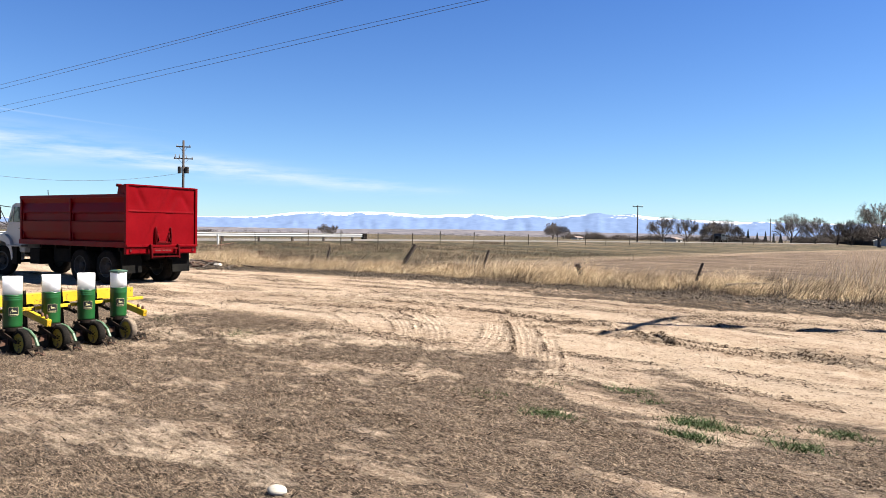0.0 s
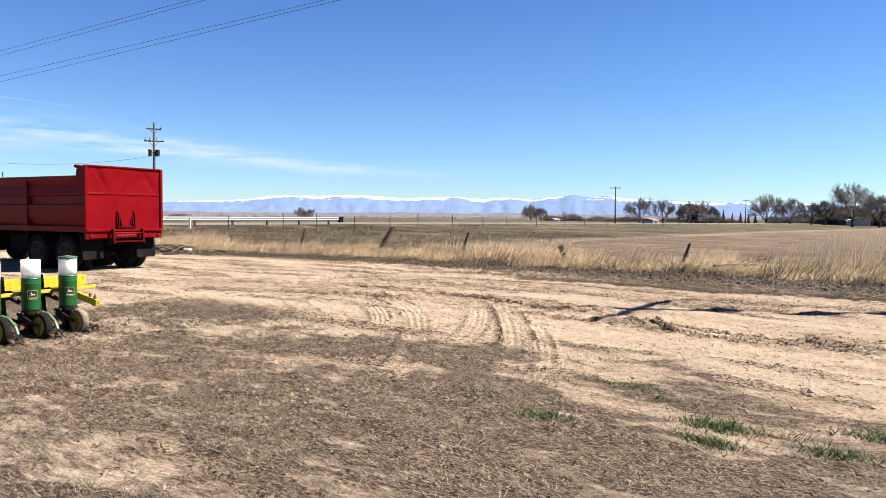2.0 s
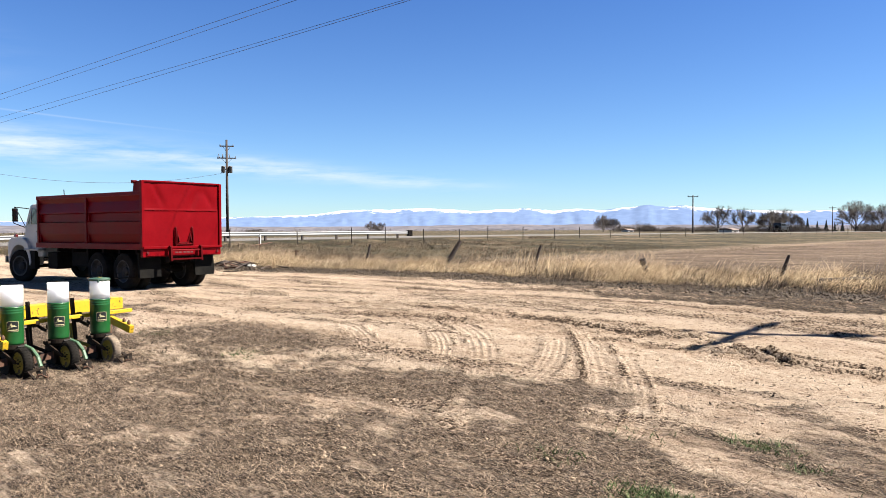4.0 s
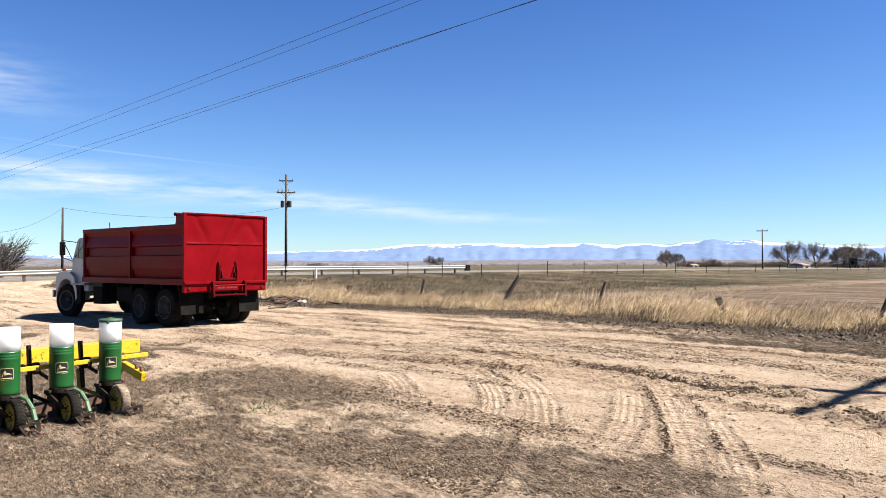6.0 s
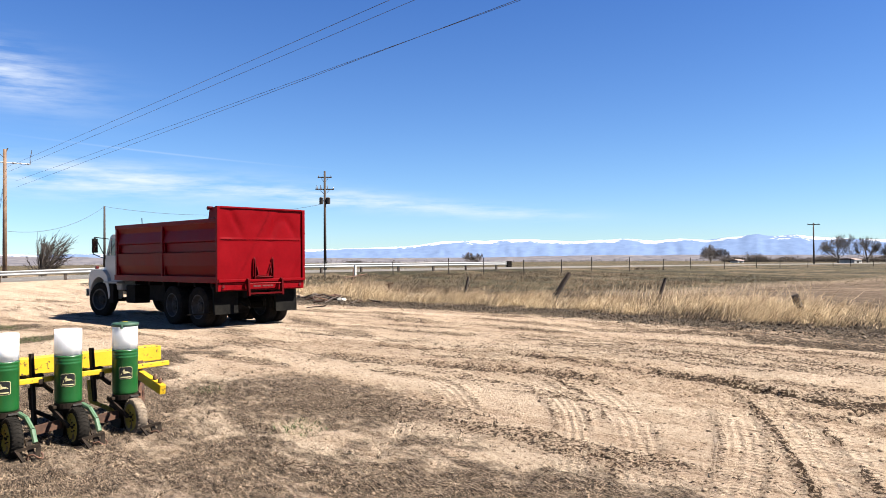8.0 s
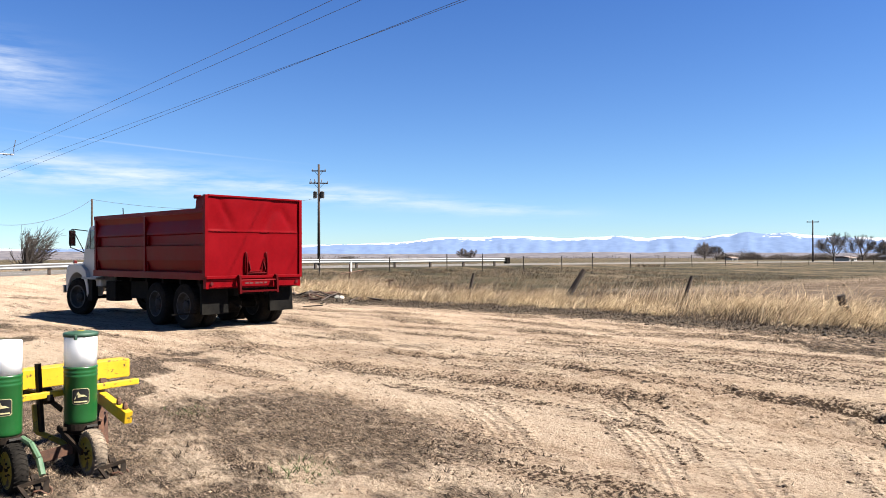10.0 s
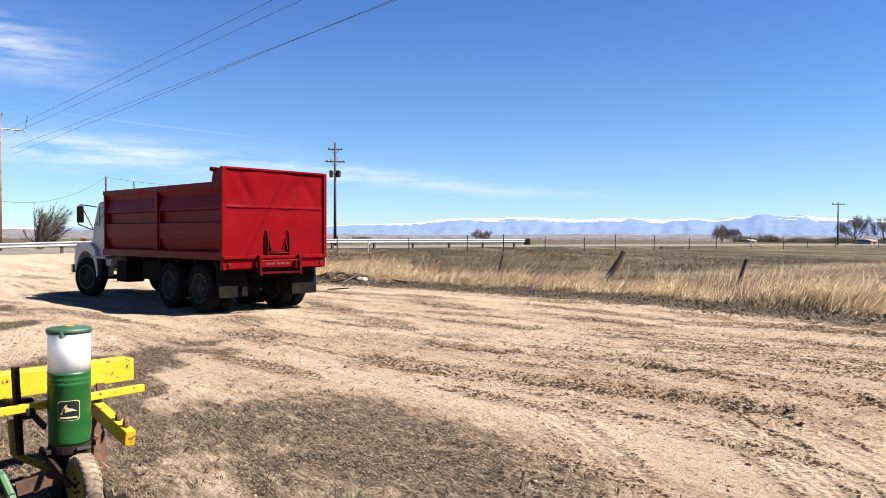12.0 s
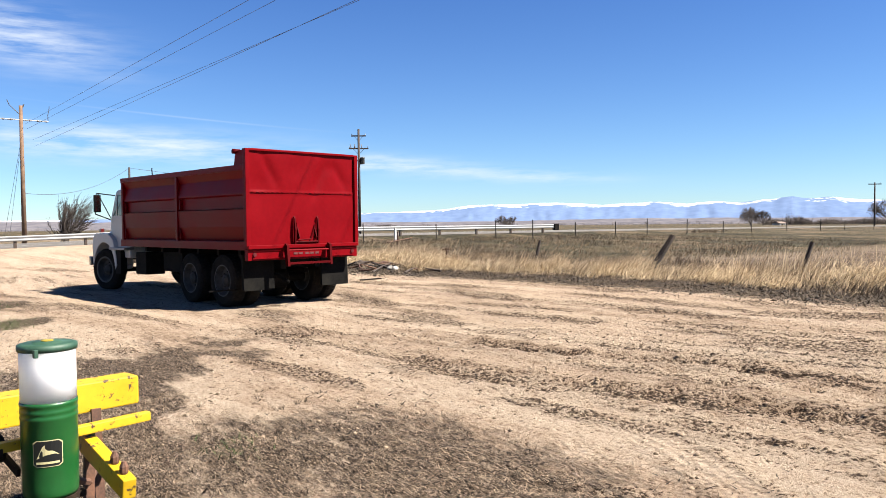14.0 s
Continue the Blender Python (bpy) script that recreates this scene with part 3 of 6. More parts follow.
meadow = gramp(gmath("ADD", gmath("MULTIPLY", gnoise(0.16, 5, 0.6, (0.5, 1.6, 1)), 0.40), gmath("ADD", gmath("MULTIPLY", gnoise(0.9, 6, 0.7), 0.35), gmath("MULTIPLY", n_mid, 0.25))), tone([(0.40, (0.022, 0.020, 0.011)), (0.47, (0.068, 0.062, 0.030)), (0.53, (0.155, 0.115, 0.070)), (0.60, (0.33, 0.25, 0.165))]))
plough = gramp(gmath("ADD", gmath("MULTIPLY", gnoise(0.5, 4, 0.6, (0.35, 1.6, 1)), 0.5), gmath("MULTIPLY", n_mid, 0.5)), tone([(0.38, (0.085, 0.058, 0.040)), (0.50, (0.20, 0.140, 0.095)), (0.61, (0.37, 0.27, 0.185))]))
n_patch = gnoise(7.0, 7, 0.68, (0.55, 1.7, 1.0))
jag = gmath("MULTIPLY_ADD", gmath("SUBTRACT", n_fine, 0.5), 2.0, gmath("MULTIPLY", gmath("SUBTRACT", n_patch, 0.5), 3.4))


def gmask(name):
    a = gattr(name)
    return gmath("MULTIPLY_ADD", gmath("ADD", a, gmath("MULTIPLY", jag, gmath("MULTIPLY", a, 1.0))), 3.6, -1.0, clamp=True)


def gtimes(a, b):
    m = gn.new("ShaderNodeMix")
    m.data_type, m.blend_type = "RGBA", "MULTIPLY"
    m.inputs[0].default_value = 1.0
    gl.new(a, m.inputs[6])
    gl.new(b, m.inputs[7])
    return m.outputs[2]


matted_ = gmask("matted")
base = gmix(matted_, gtimes(gtimes(gtimes(sand, crumb_shade), grains), speck_shade), thatch)
base = gmix(gmask("litter"), base, trash)
base = gmix(gattr("pasture"), base, meadow)
base = gmix(gattr("tilled"), base, plough)
gl.new(base, gb.inputs["Base Color"])
gb.inputs["Roughness"].default_value = 0.95
# lugs pressed by tyres
tu_, tv_ = gattr("track_u"), gattr("track_v")
wave = gmath("SINE", gmath("MULTIPLY", gmath("ADD", tv_, gmath("MULTIPLY", gmath("ABSOLUTE", tu_), 0.07)), 2 * math.pi / 0.085))
lug = gmath("MULTIPLY_ADD", wave, 2.2, 0.0, clamp=True)
rib = gmath("COSINE", gmath("MULTIPLY", tu_, 11.0))
press = gmath("MULTIPLY", gmath("MULTIPLY_ADD", lug, 0.55, gmath("MULTIPLY", rib, 0.28)), gattr("track_m"))
height = gmath("ADD", gmath("ADD", gmath("MULTIPLY", n_fine, 0.85), gmath("MULTIPLY", n_crumb, gmath("MULTIPLY_ADD", crumb_, 3.0, 0.5))), gmath("MULTIPLY", n_grit, 0.30))
height = gmath("ADD", height, gmath("MULTIPLY", gmath("MULTIPLY_ADD", n_fibre, 1.6, gmath("MULTIPLY", straw_height, 0.10)), matted_))
height = gmath("ADD", height, gmath("MULTIPLY", press, 0.46))
gbump = gn.new("ShaderNodeBump")
gbump.inputs["Strength"].default_value, gbump.inputs["Distance"].default_value = 1.0, 0.085
gl.new(height, gbump.inputs["Height"])
gl.new(gbump.outputs[0], gb.inputs["Normal"])

gme = mesh_from("ground", gverts, gfaces, GROUND, True)
for key, values in zip(("matted", "litter", "pasture", "tilled", "track_u", "track_v", "track_m", "crumb", "streak"), fields[1:]):
    gme.attributes.new(key, "FLOAT", "POINT").data.foreach_set("value", values.astype(np.float32))
ground = tagged(new("ground", gme), "dry tan dirt farmyard with matted dead grass, tyre ruts and fields beyond", "ground", kind="structure")


# ---- highway ----
ry = np.concatenate([np.arange(-300, 0, 20), np.arange(0, 60, 3), np.arange(60, 900, 20)])
rv = np.concatenate([np.stack([np.full(len(ry), ROAD_X + s), ry, road_level(ry) + h], 1) for s, h in ((-ROAD_HALF, -0.04), (-3.4, 0.03), (0, 0.07), (3.4, 0.03), (ROAD_HALF, -0.04))])
k = len(ry)
rf = np.array([(a * k + i, (a + 1) * k + i, (a + 1) * k + i + 1, a * k + i + 1) for a in range(4) for i in range(k - 1)])
highway = tagged(new("road", mesh_from("road", rv, rf, ASPHALT, True)), "sun-bleached two-lane asphalt highway on a low bank", "road", kind="structure")
for s in (-3.3, 3.2):
    lv = np.concatenate([np.stack([np.full(k, ROAD_X + s + d), ry, road_level(ry) + 0.045], 1) for d in (-0.07, 0.07)])
    lf = np.array([(i, k + i, k + i + 1, i + 1) for i in range(k - 1)])
    edge = new("edge_line", mesh_from("edge_line", lv, lf, LINE))
    edge.parent = highway

RAIL_X = ROAD_X + 5.6


def guard_rail(y0, y1, end):
    rail = thing("guard_rail", pose(RAIL_X, y0, 0), "long pale galvanised steel guard rail on dark posts beside highway", "guard rail")
    n = int((y1 - y0) / 1.5)
    prof = [(0.0, -0.16), (0.05, -0.13), (0.05, -0.07), (0.0, -0.02), (0.0, 0.02), (0.05, 0.07), (0.05, 0.13), (0.0, 0.16)]
    ys = np.linspace(0, y1 - y0, n + 1)
    v, f = [], []
    for y in ys:
        zc = road_level(y + y0) + 0.52
        v += [(px, y, zc + pz) for px, pz in prof]
    for i in range(n):
        f += [(i * 8 + j, i * 8 + j + 1, i * 8 + 9 + j, i * 8 + 8 + j) for j in range(7)]
    ob = new("rail", mesh_from("rail", np.array(v), np.array(f), GALV, True))
    ob.parent = rail
    me = part("rail_post", block(-0.18, -0.02, -0.08, 0.08, -0.75, 0.2), WOOD_GREY).data
    bpy.data.objects.remove(bpy.data.objects["rail_post"])
    y = 0.6
    while y < y1 - y0:
        p = new("post", me)
        p.parent = rail
        p.location = (0, y, float(road_level(y + y0)) + 0.42)
        y += 3.8
    if end:
        part("end_terminal", block(-0.2, 0.16, y1 - y0, y1 - y0 + 0.5, float(road_level(y1)) + 0.15, float(road_level(y1)) + 0.75, 0.03), BLACK, rail, "black square rail end")
    return rail


guard_rail(6.5, 54.0, True)
guard_rail(-60.0, 5.0, False)


# ---- mountains ----
def mountains(name, dist, az0, az1, heights, seed, mat, label, ragged=0.2):
    az = np.linspace(az0, az1, 900)
    base = np.interp(az, [h[0] for h in heights], [h[1] for h in heights])
    rough = (fbm(az * 0.8 + seed, az * 0 + seed, 5) - 0.5)
    crest = dist * np.tan(np.radians(np.maximum(base * (1 + ragged * rough), 0.05)))
    rows = 22
    v, rise = [], []
    for r in range(rows):
        s = r / (rows - 1)
        spur = (fbm(az * 1.3 + seed, az * 0 + s * 2.2 + seed, 5) - 0.5) * 260 * s * (1 - s)
        rad = dist - 600 * (1 - s) + spur
        h = crest * s ** 0.8 * (1 + 0.3 * (fbm(az * 1.9 + 3, az * 0 + s * 4, 4) - 0.5) * (1 - s)) - 34 * (1 - s)
        v.append(np.stack([rad * np.cos(np.radians(az)), rad * np.sin(np.radians(az)), h], 1))
        rise.append(np.full(len(az), s))
    v = np.concatenate(v)
    n = len(az)
    f = np.array([(r * n + i + 1, r * n + i, (r + 1) * n + i, (r + 1) * n + i + 1) for r in range(rows - 1) for i in range(n - 1)])
    me = mesh_from(name, v, f, mat, True)
    me.attributes.new("rise", "FLOAT", "POINT").data.foreach_set("value", np.concatenate(rise).astype(np.float32))
    return tagged(new(name, me), label, "mountains", kind="structure")


def hazed_material(name, rock, gully, snow, line, glow):
    """A distant range with air haze painted into its colours and glow; snow lies along a ragged line near the crest."""
    m = bpy.data.materials.new(name)
    m.use_nodes = True
    n, l = m.node_tree.nodes, m.node_tree.links
    b = n["Principled BSDF"]
    b.inputs["Roughness"].default_value, b.inputs["Specular IOR Level"].default_value = 1.0, 0.0
    tc = n.new("ShaderNodeTexCoord")
    up = n.new("ShaderNodeAttribute")
    up.attribute_name = "rise"
    noises = []
    for scale, detail in ((0.0045, 7), (0.02, 6)):
        t = n.new("ShaderNodeTexNoise")
        t.inputs["Scale"].default_value, t.inputs["Detail"].default_value, t.inputs["Roughness"].default_value = scale, detail, 0.66
        l.new(tc.outputs["Object"], t.inputs["Vector"])
        noises.append(t.outputs[0])

    def mad(a, k, c):
        q = n.new("ShaderNodeMath")
        q.operation = "MULTIPLY_ADD"
        l.new(a, q.inputs[0])
        q.inputs[1].default_value = k
        if isinstance(c, float):
            q.inputs[2].default_value = c
        else:
            l.new(c, q.inputs[2])
        return q.outputs[0]

    level = mad(noises[0], 1.0, mad(noises[1], 0.45, up.outputs["Fac"]))
    ramp = n.new("ShaderNodeMapRange")
    ramp.inputs[1].default_value, ramp.inputs[2].default_value = line, line + 0.05
    l.new(level, ramp.inputs[0])
    body = n.new("ShaderNodeValToRGB")
    body.color_ramp.elements[0].position, body.color_ramp.elements[1].position = 0.42, 0.60
    body.color_ramp.elements[0].color, body.color_ramp.elements[1].color = (*gully, 1), (*rock, 1)
    l.new(noises[1], body.inputs[0])
    mix = n.new("ShaderNodeMix")
    mix.data_type = "RGBA"
    l.new(ramp.outputs[0], mix.inputs[0])
    l.new(body.outputs[0], mix.inputs[6])
    mix.inputs[7].default_value = (*snow, 1)
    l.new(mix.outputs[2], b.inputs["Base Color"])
    # emission stands in for light scattered by the air in between
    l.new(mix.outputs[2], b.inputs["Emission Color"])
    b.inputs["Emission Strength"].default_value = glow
    return m


# haze is mixed into these rock, gully and snow colours
RANGE = hazed_material("mountain_range", (0.090, 0.128, 0.216), (0.078, 0.113, 0.195), (0.38, 0.39, 0.42), 1.64, 0.14)
HILLS = hazed_material("foothills", (0.115, 0.108, 0.118), (0.080, 0.078, 0.092), (0.14, 0.13, 0.135), 1.75, 0.02)
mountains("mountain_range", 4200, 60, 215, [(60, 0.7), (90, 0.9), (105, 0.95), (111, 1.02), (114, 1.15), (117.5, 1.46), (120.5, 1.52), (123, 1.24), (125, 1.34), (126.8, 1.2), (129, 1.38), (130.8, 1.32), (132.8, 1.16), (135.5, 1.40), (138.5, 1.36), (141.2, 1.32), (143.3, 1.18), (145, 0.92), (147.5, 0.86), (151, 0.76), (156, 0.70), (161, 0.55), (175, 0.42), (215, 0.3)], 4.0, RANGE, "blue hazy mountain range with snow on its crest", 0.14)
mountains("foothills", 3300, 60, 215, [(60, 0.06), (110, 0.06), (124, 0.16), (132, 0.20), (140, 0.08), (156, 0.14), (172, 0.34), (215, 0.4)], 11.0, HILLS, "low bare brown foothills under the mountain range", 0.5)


# ---- poles and lines ----
def insulator(parent, p, s=1.0):
    return part("insulator", lathe([(0.02, 0), (0.05 * s, 0.03), (0.03, 0.07), (0.055 * s, 0.1), (0.03, 0.16 * s), (0.01, 0.18 * s)], 8, at=p), PORCELAIN, parent, smooth=True)


def utility_pole(m, h, mat, label, arms, r=0.15, cans=False, braces=True):
    pole = thing("utility_pole", m, label, "utility pole")
    part("pole", rod((0, 0, -0.5), (0, 0, h), r, r * 0.66, 12), mat, pole, smooth=True)
    for z, half, turn in arms:
        c, s = math.cos(radians(turn)), math.sin(radians(turn))
        part("crossarm", beam((-half * c, -half * s, z), (half * c, half * s, z), 0.11, 0.12), mat, pole)
        if braces:
            for q in (-1, 1):
                part("brace", rod((q * half * 0.55 * c, q * half * 0.55 * s, z - 0.05), (0, 0, z - 0.6), 0.02, None, 6), STEEL_POST, pole)
        for q in (-0.92, -0.45, 0.92) if half > 0.9 else (-0.9, 0.9):
            insulator(pole, (q * half * c, q * half * s, z + 0.06))
    if cans:
        for q in (-1, 0.2, 1):
            part("transformer", lathe([(0.19, 0), (0.21, 0.03), (0.21, 0.62), (0.23, 0.64), (0.23, 0.68), (0.08, 0.74)], 14, at=(0.38 * q, 0.3 * (1 - abs(q)), h - 3.6)), CAN, pole, "grey transformer can", True)
        part("bracket", beam((-0.4, 0, h - 3.25), (0.4, 0, h - 3.25), 0.06, 0.08), STEEL_POST, pole)
        for q in (-0.75, -0.35, 0.35):
            part("cutout", rod((q, 0, h - 2.0), (q - 0.1, 0, h - 1.55), 0.05, 0.04, 8), PORCELAIN, pole)
    return pole


poleA = utility_pole(pose(-76.85, 44.2, 0.3, 0, 0, 58), 10.9, WOOD_POLE, "dark weathered utility pole with crossarms and transformers beside highway", [(10.2, 0.75, 0), (8.9, 1.0, 0)], 0.17, True)
poleB = utility_pole(pose(-82.0, 22.9, 0.3), 6.6, WOOD_POLE, "slim dark service pole beyond the highway", [], 0.13)
C_AT, D_AT = Vector((-69.0, 12.65, 0.3)), Vector((0.3, 18.2, -0.05))
poleC = utility_pole(pose(*C_AT, 0, 0, 94), 9.75, WOOD_NEW, "tall brown wooden utility pole with a pale crossarm", [], 0.17, braces=False)
part("crossarm", rod((-1.75, 0, 8.75), (1.75, 0, 8.75), 0.045, None, 8), GALV, poleC, "slim pale steel crossarm")
for q in (-1.6, -1.1, -0.6, 0.6, 1.1, 1.6):
    part("insulator", lathe([(0.05, -0.10), (0.085, -0.06), (0.05, -0.02), (0.085, 0.02), (0.05, 0.06), (0.03, 0.10)], 10, "X", at=(q, 0, 8.75)), PORCELAIN, poleC, smooth=True)
for foot in ((-0.4, 3.4, 0), (-0.9, 2.6, 0)):
    part("guy_wire", rod((0, 0, 7.5), foot, 0.012, None, 5), WIRE, poleC)
part("jumper", path_rod([(1.74, 0, 8.75), (1.72, 0, 9.2), (1.80, 0, 9.55), (1.84, 0, 9.85)], 0.022, 6), STEEL_POST, poleC)
part("jumper", path_rod([(-0.10, 0, 9.15), (-0.42, 0, 9.45), (-0.72, 0, 9.75), (-0.86, 0, 10.1)], 0.025, 6), STEEL_POST, poleC)
part("top_bracket", path_rod([(0, 0, 9.5), (0.10, 0, 9.62), (0.20, 0, 9.85)], 0.05, 6), STEEL_POST, poleC)
poleD = utility_pole(pose(*D_AT, 0, 0, 96), 10.6, WOOD_POLE, "wooden utility pole with crossarm whose shadow falls over the lane", [(9.7, 1.72, 0)], 0.17)
poleR = utility_pole(pose(-60.6, 119.0, 0.1, 0, 0, 40), 6.5, WOOD_POLE, "dark wooden utility pole with one crossarm beside the field", [(6.25, 0.85, 0)], 0.13, braces=False)
utility_pole(pose(-71.5, 218.6, on_plain(-71.5, 218.6), 0, 0, 40), 7.2, WOOD_POLE, "far dark utility pole before bare trees", [(6.8, 0.9, 0)], 0.13, braces=False)
utility_pole(pose(-72.0, 11.0, 0.3), 4.2, WOOD_POLE, "short dark pole beside the taller utility pole", [], 0.12)


def line_wire(a, b, sag, r=0.008, steps=28):
    a, b = Vector(a), Vector(b)
    pts = [a.lerp(b, i / steps) - Vector((0, 0, 4 * sag * (i / steps) * (1 - i / steps))) for i in range(steps + 1)]
    bm = bmesh.new()
    for p, q in zip(pts, pts[1:]):
        rod(p, q, r, r, 5, bm, False)
    return solid("overhead_wire", bm, WIRE, pose(0, 0, 0), "thin dark overhead electric wire strung between poles", "wire", "overhead wires")


for yc, zc, yd, zd in ((12.89, 8.77, 15.89, 8.46), (12.96, 8.41, 18.45, 9.63), (13.36, 7.69, 21.24, 9.69), (13.43, 7.23, 18.41, 8.60)):
    at_c, at_d = Vector((C_AT.x, yc, zc)), Vector((D_AT.x, yd, zd))
    line_wire(at_c, at_d, 0.04, 0.008)
    line_wire(at_d, at_d + (at_d - at_c).normalized() * 60, 0.3, 0.008)
line_wire((-77.0, 44.0, 7.6), (-82.0, 22.9, 6.85), 1.0, 0.016)
line_wire((-82.0, 22.9, 6.85), (-69.0, 12.65, 3.9), 0.9, 0.016)


# ---- trees ----
def tubes(name, segs, mat):
    """One mesh of many three-sided tapered twigs; each row holds both ends and both radii."""
    q = np.array(segs, float)
    a, b, r0, r1 = q[:, 0:3], q[:, 3:6], q[:, 6:7], q[:, 7:8]
    d = b - a
    d /= np.maximum(np.linalg.norm(d, axis=1, keepdims=True), 1e-6)
    u = np.cross(d, np.where(np.abs(d[:, 2:3]) > 0.9, [[1.0, 0, 0]], [[0, 0, 1.0]]))
    u /= np.maximum(np.linalg.norm(u, axis=1, keepdims=True), 1e-6)
    w = np.cross(d, u)
    rings = [end + (u * math.cos(k * 2.0944) + w * math.sin(k * 2.0944)) * r for end, r in ((a, r0), (b, r1)) for k in range(3)]
    verts = np.stack(rings, 1).reshape(-1, 3)
    i = np.arange(len(q))[:, None] * 6
    faces = np.concatenate([i + np.array([k, (k + 1) % 3, 3 + (k + 1) % 3, 3 + k]) for k in range(3)], 0)
    return mesh_from(name, verts, faces, mat)


def branch_out(rr, segs, p, d, length, r, level, spread_):
    """Grow a bent branch and its forks down to fine twigs."""
    for k in range(2):
        d = (d + Vector((rr.gauss(0, 0.11), rr.gauss(0, 0.11), rr.gauss(0.02, 0.08)))).normalized()
        q = p + d * length * 0.5
        segs.append((*p, *q, max(r * (1 - 0.18 * k), 0.014), max(r * (0.82 - 0.18 * k), 0.010)))
        if k == 0 and level > 0 and level < 5:
            side = (d + Vector((rr.gauss(0, 0.75), rr.gauss(0, 0.75), rr.gauss(0.05, 0.45)))).normalized()
            branch_out(rr, segs, q, side, length * 0.55, r * 0.5, level - 1, spread_)
        p = q
    if level == 0:
        return
    for k in range(3):
        e = (d + Vector((rr.gauss(0, spread_), rr.gauss(0, spread_), rr.gauss(0.04, spread_ * 0.7)))).normalized()
        branch_out(rr, segs, p, e, length * rr.uniform(0.62, 0.82), r * 0.58, level - 1, spread_)


def cottonwood(seed, h, mat, label, m, wide=0.5, limbs=9):
    """A bare broad tree: limbs fork again and again into a rounded crown of fine twigs."""
    rr = random.Random(seed)
    tree = thing("tree", m, label, "tree")
    bm = rod((0, 0, -0.2), (0, 0, h * 0.12), h * 0.040, h * 0.030, 8)
    rod((0, 0, h * 0.12), (0.01 * h, 0, h * 0.20), h * 0.030, h * 0.027, 8, bm)
    part("trunk", bm, mat, tree)
    segs = []
    for k in range(limbs):
        a = 6.283 * (k / limbs + 0.06 * rr.random())
        tilt = radians(rr.uniform(8, 30) if k % 3 == 0 else rr.uniform(36, 58) if k % 3 == 1 else rr.uniform(60, 82))
        d = Vector((math.cos(a) * math.sin(tilt), math.sin(a) * math.sin(tilt), math.cos(tilt)))
        branch_out(rr, segs, Vector((0, 0, h * rr.uniform(0.10, 0.19))), d, h * 0.26, h * 0.015, 5, 0.42)
    q = np.array(segs)
    top, side = max(q[:, 5].max(), 1e-3), np.percentile(np.hypot(q[:, 3], q[:, 4]), 98)
    q[:, [2, 5]] *= h / top
    q[:, [0, 1, 3, 4]] *= wide * h / side
    low = q[:, 5] < 0.10 * h
    q = q[~low]
    crown = new("crown", tubes("crown", q, mat))
    crown.parent = tree
    crown["label"] = "bare leafless twigs"
    return tree


T1 = cottonwood(3, 8.3, BARK, "large bare cottonwood tree with a wide crown of leafless twigs", pose(-102.5, 217.0, on_plain(-102.5, 217.0)), 0.56)
T2 = cottonwood(8, 7.9, BARK, "large bare tree with leafless rounded crown near the farmstead", pose(-100.0, 229.0, on_plain(-100.0, 229.0)), 0.56)
T3 = cottonwood(21, 7.4, BARK_DARK, "bare dark-twigged tree in the far farmstead row", pose(-95.0, 236.0, on_plain(-95.0, 236.0)), 0.52)
for src, x, y, s, a in ((T1, -63.5, 210.6, 1.04, 50), (T2, -58.5, 214, 0.97, 140), (T3, -54.5, 219, 0.88, 10), (T1, -38.0, 186.0, 1.20, 190), (T3, -33.5, 190.0, 1.0, 70), (T2, -118, 308, 1.22, 20),
                        (T3, -125, 306, 1.0, 200), (T2, -168.5, 258.0, 0.92, 80), (T3, -163.0, 257, 0.78, 160), (T1, -184, 282, 0.80, 250), (T2, -199.7, 166.1, 0.58, 300), (T1, -197.5, 168.0, 0.50, 20), (T3, -90, 244, 0.75, 0), (T2, -27, 200, 1.0, 33), (T1, -92, 232, 0.80, 100), (T3, -50.5, 216, 0.95, 260)):
    copy_thing(src, pose(x, y, on_plain(x, y), 0, 0, a)).scale = (s, s, s)


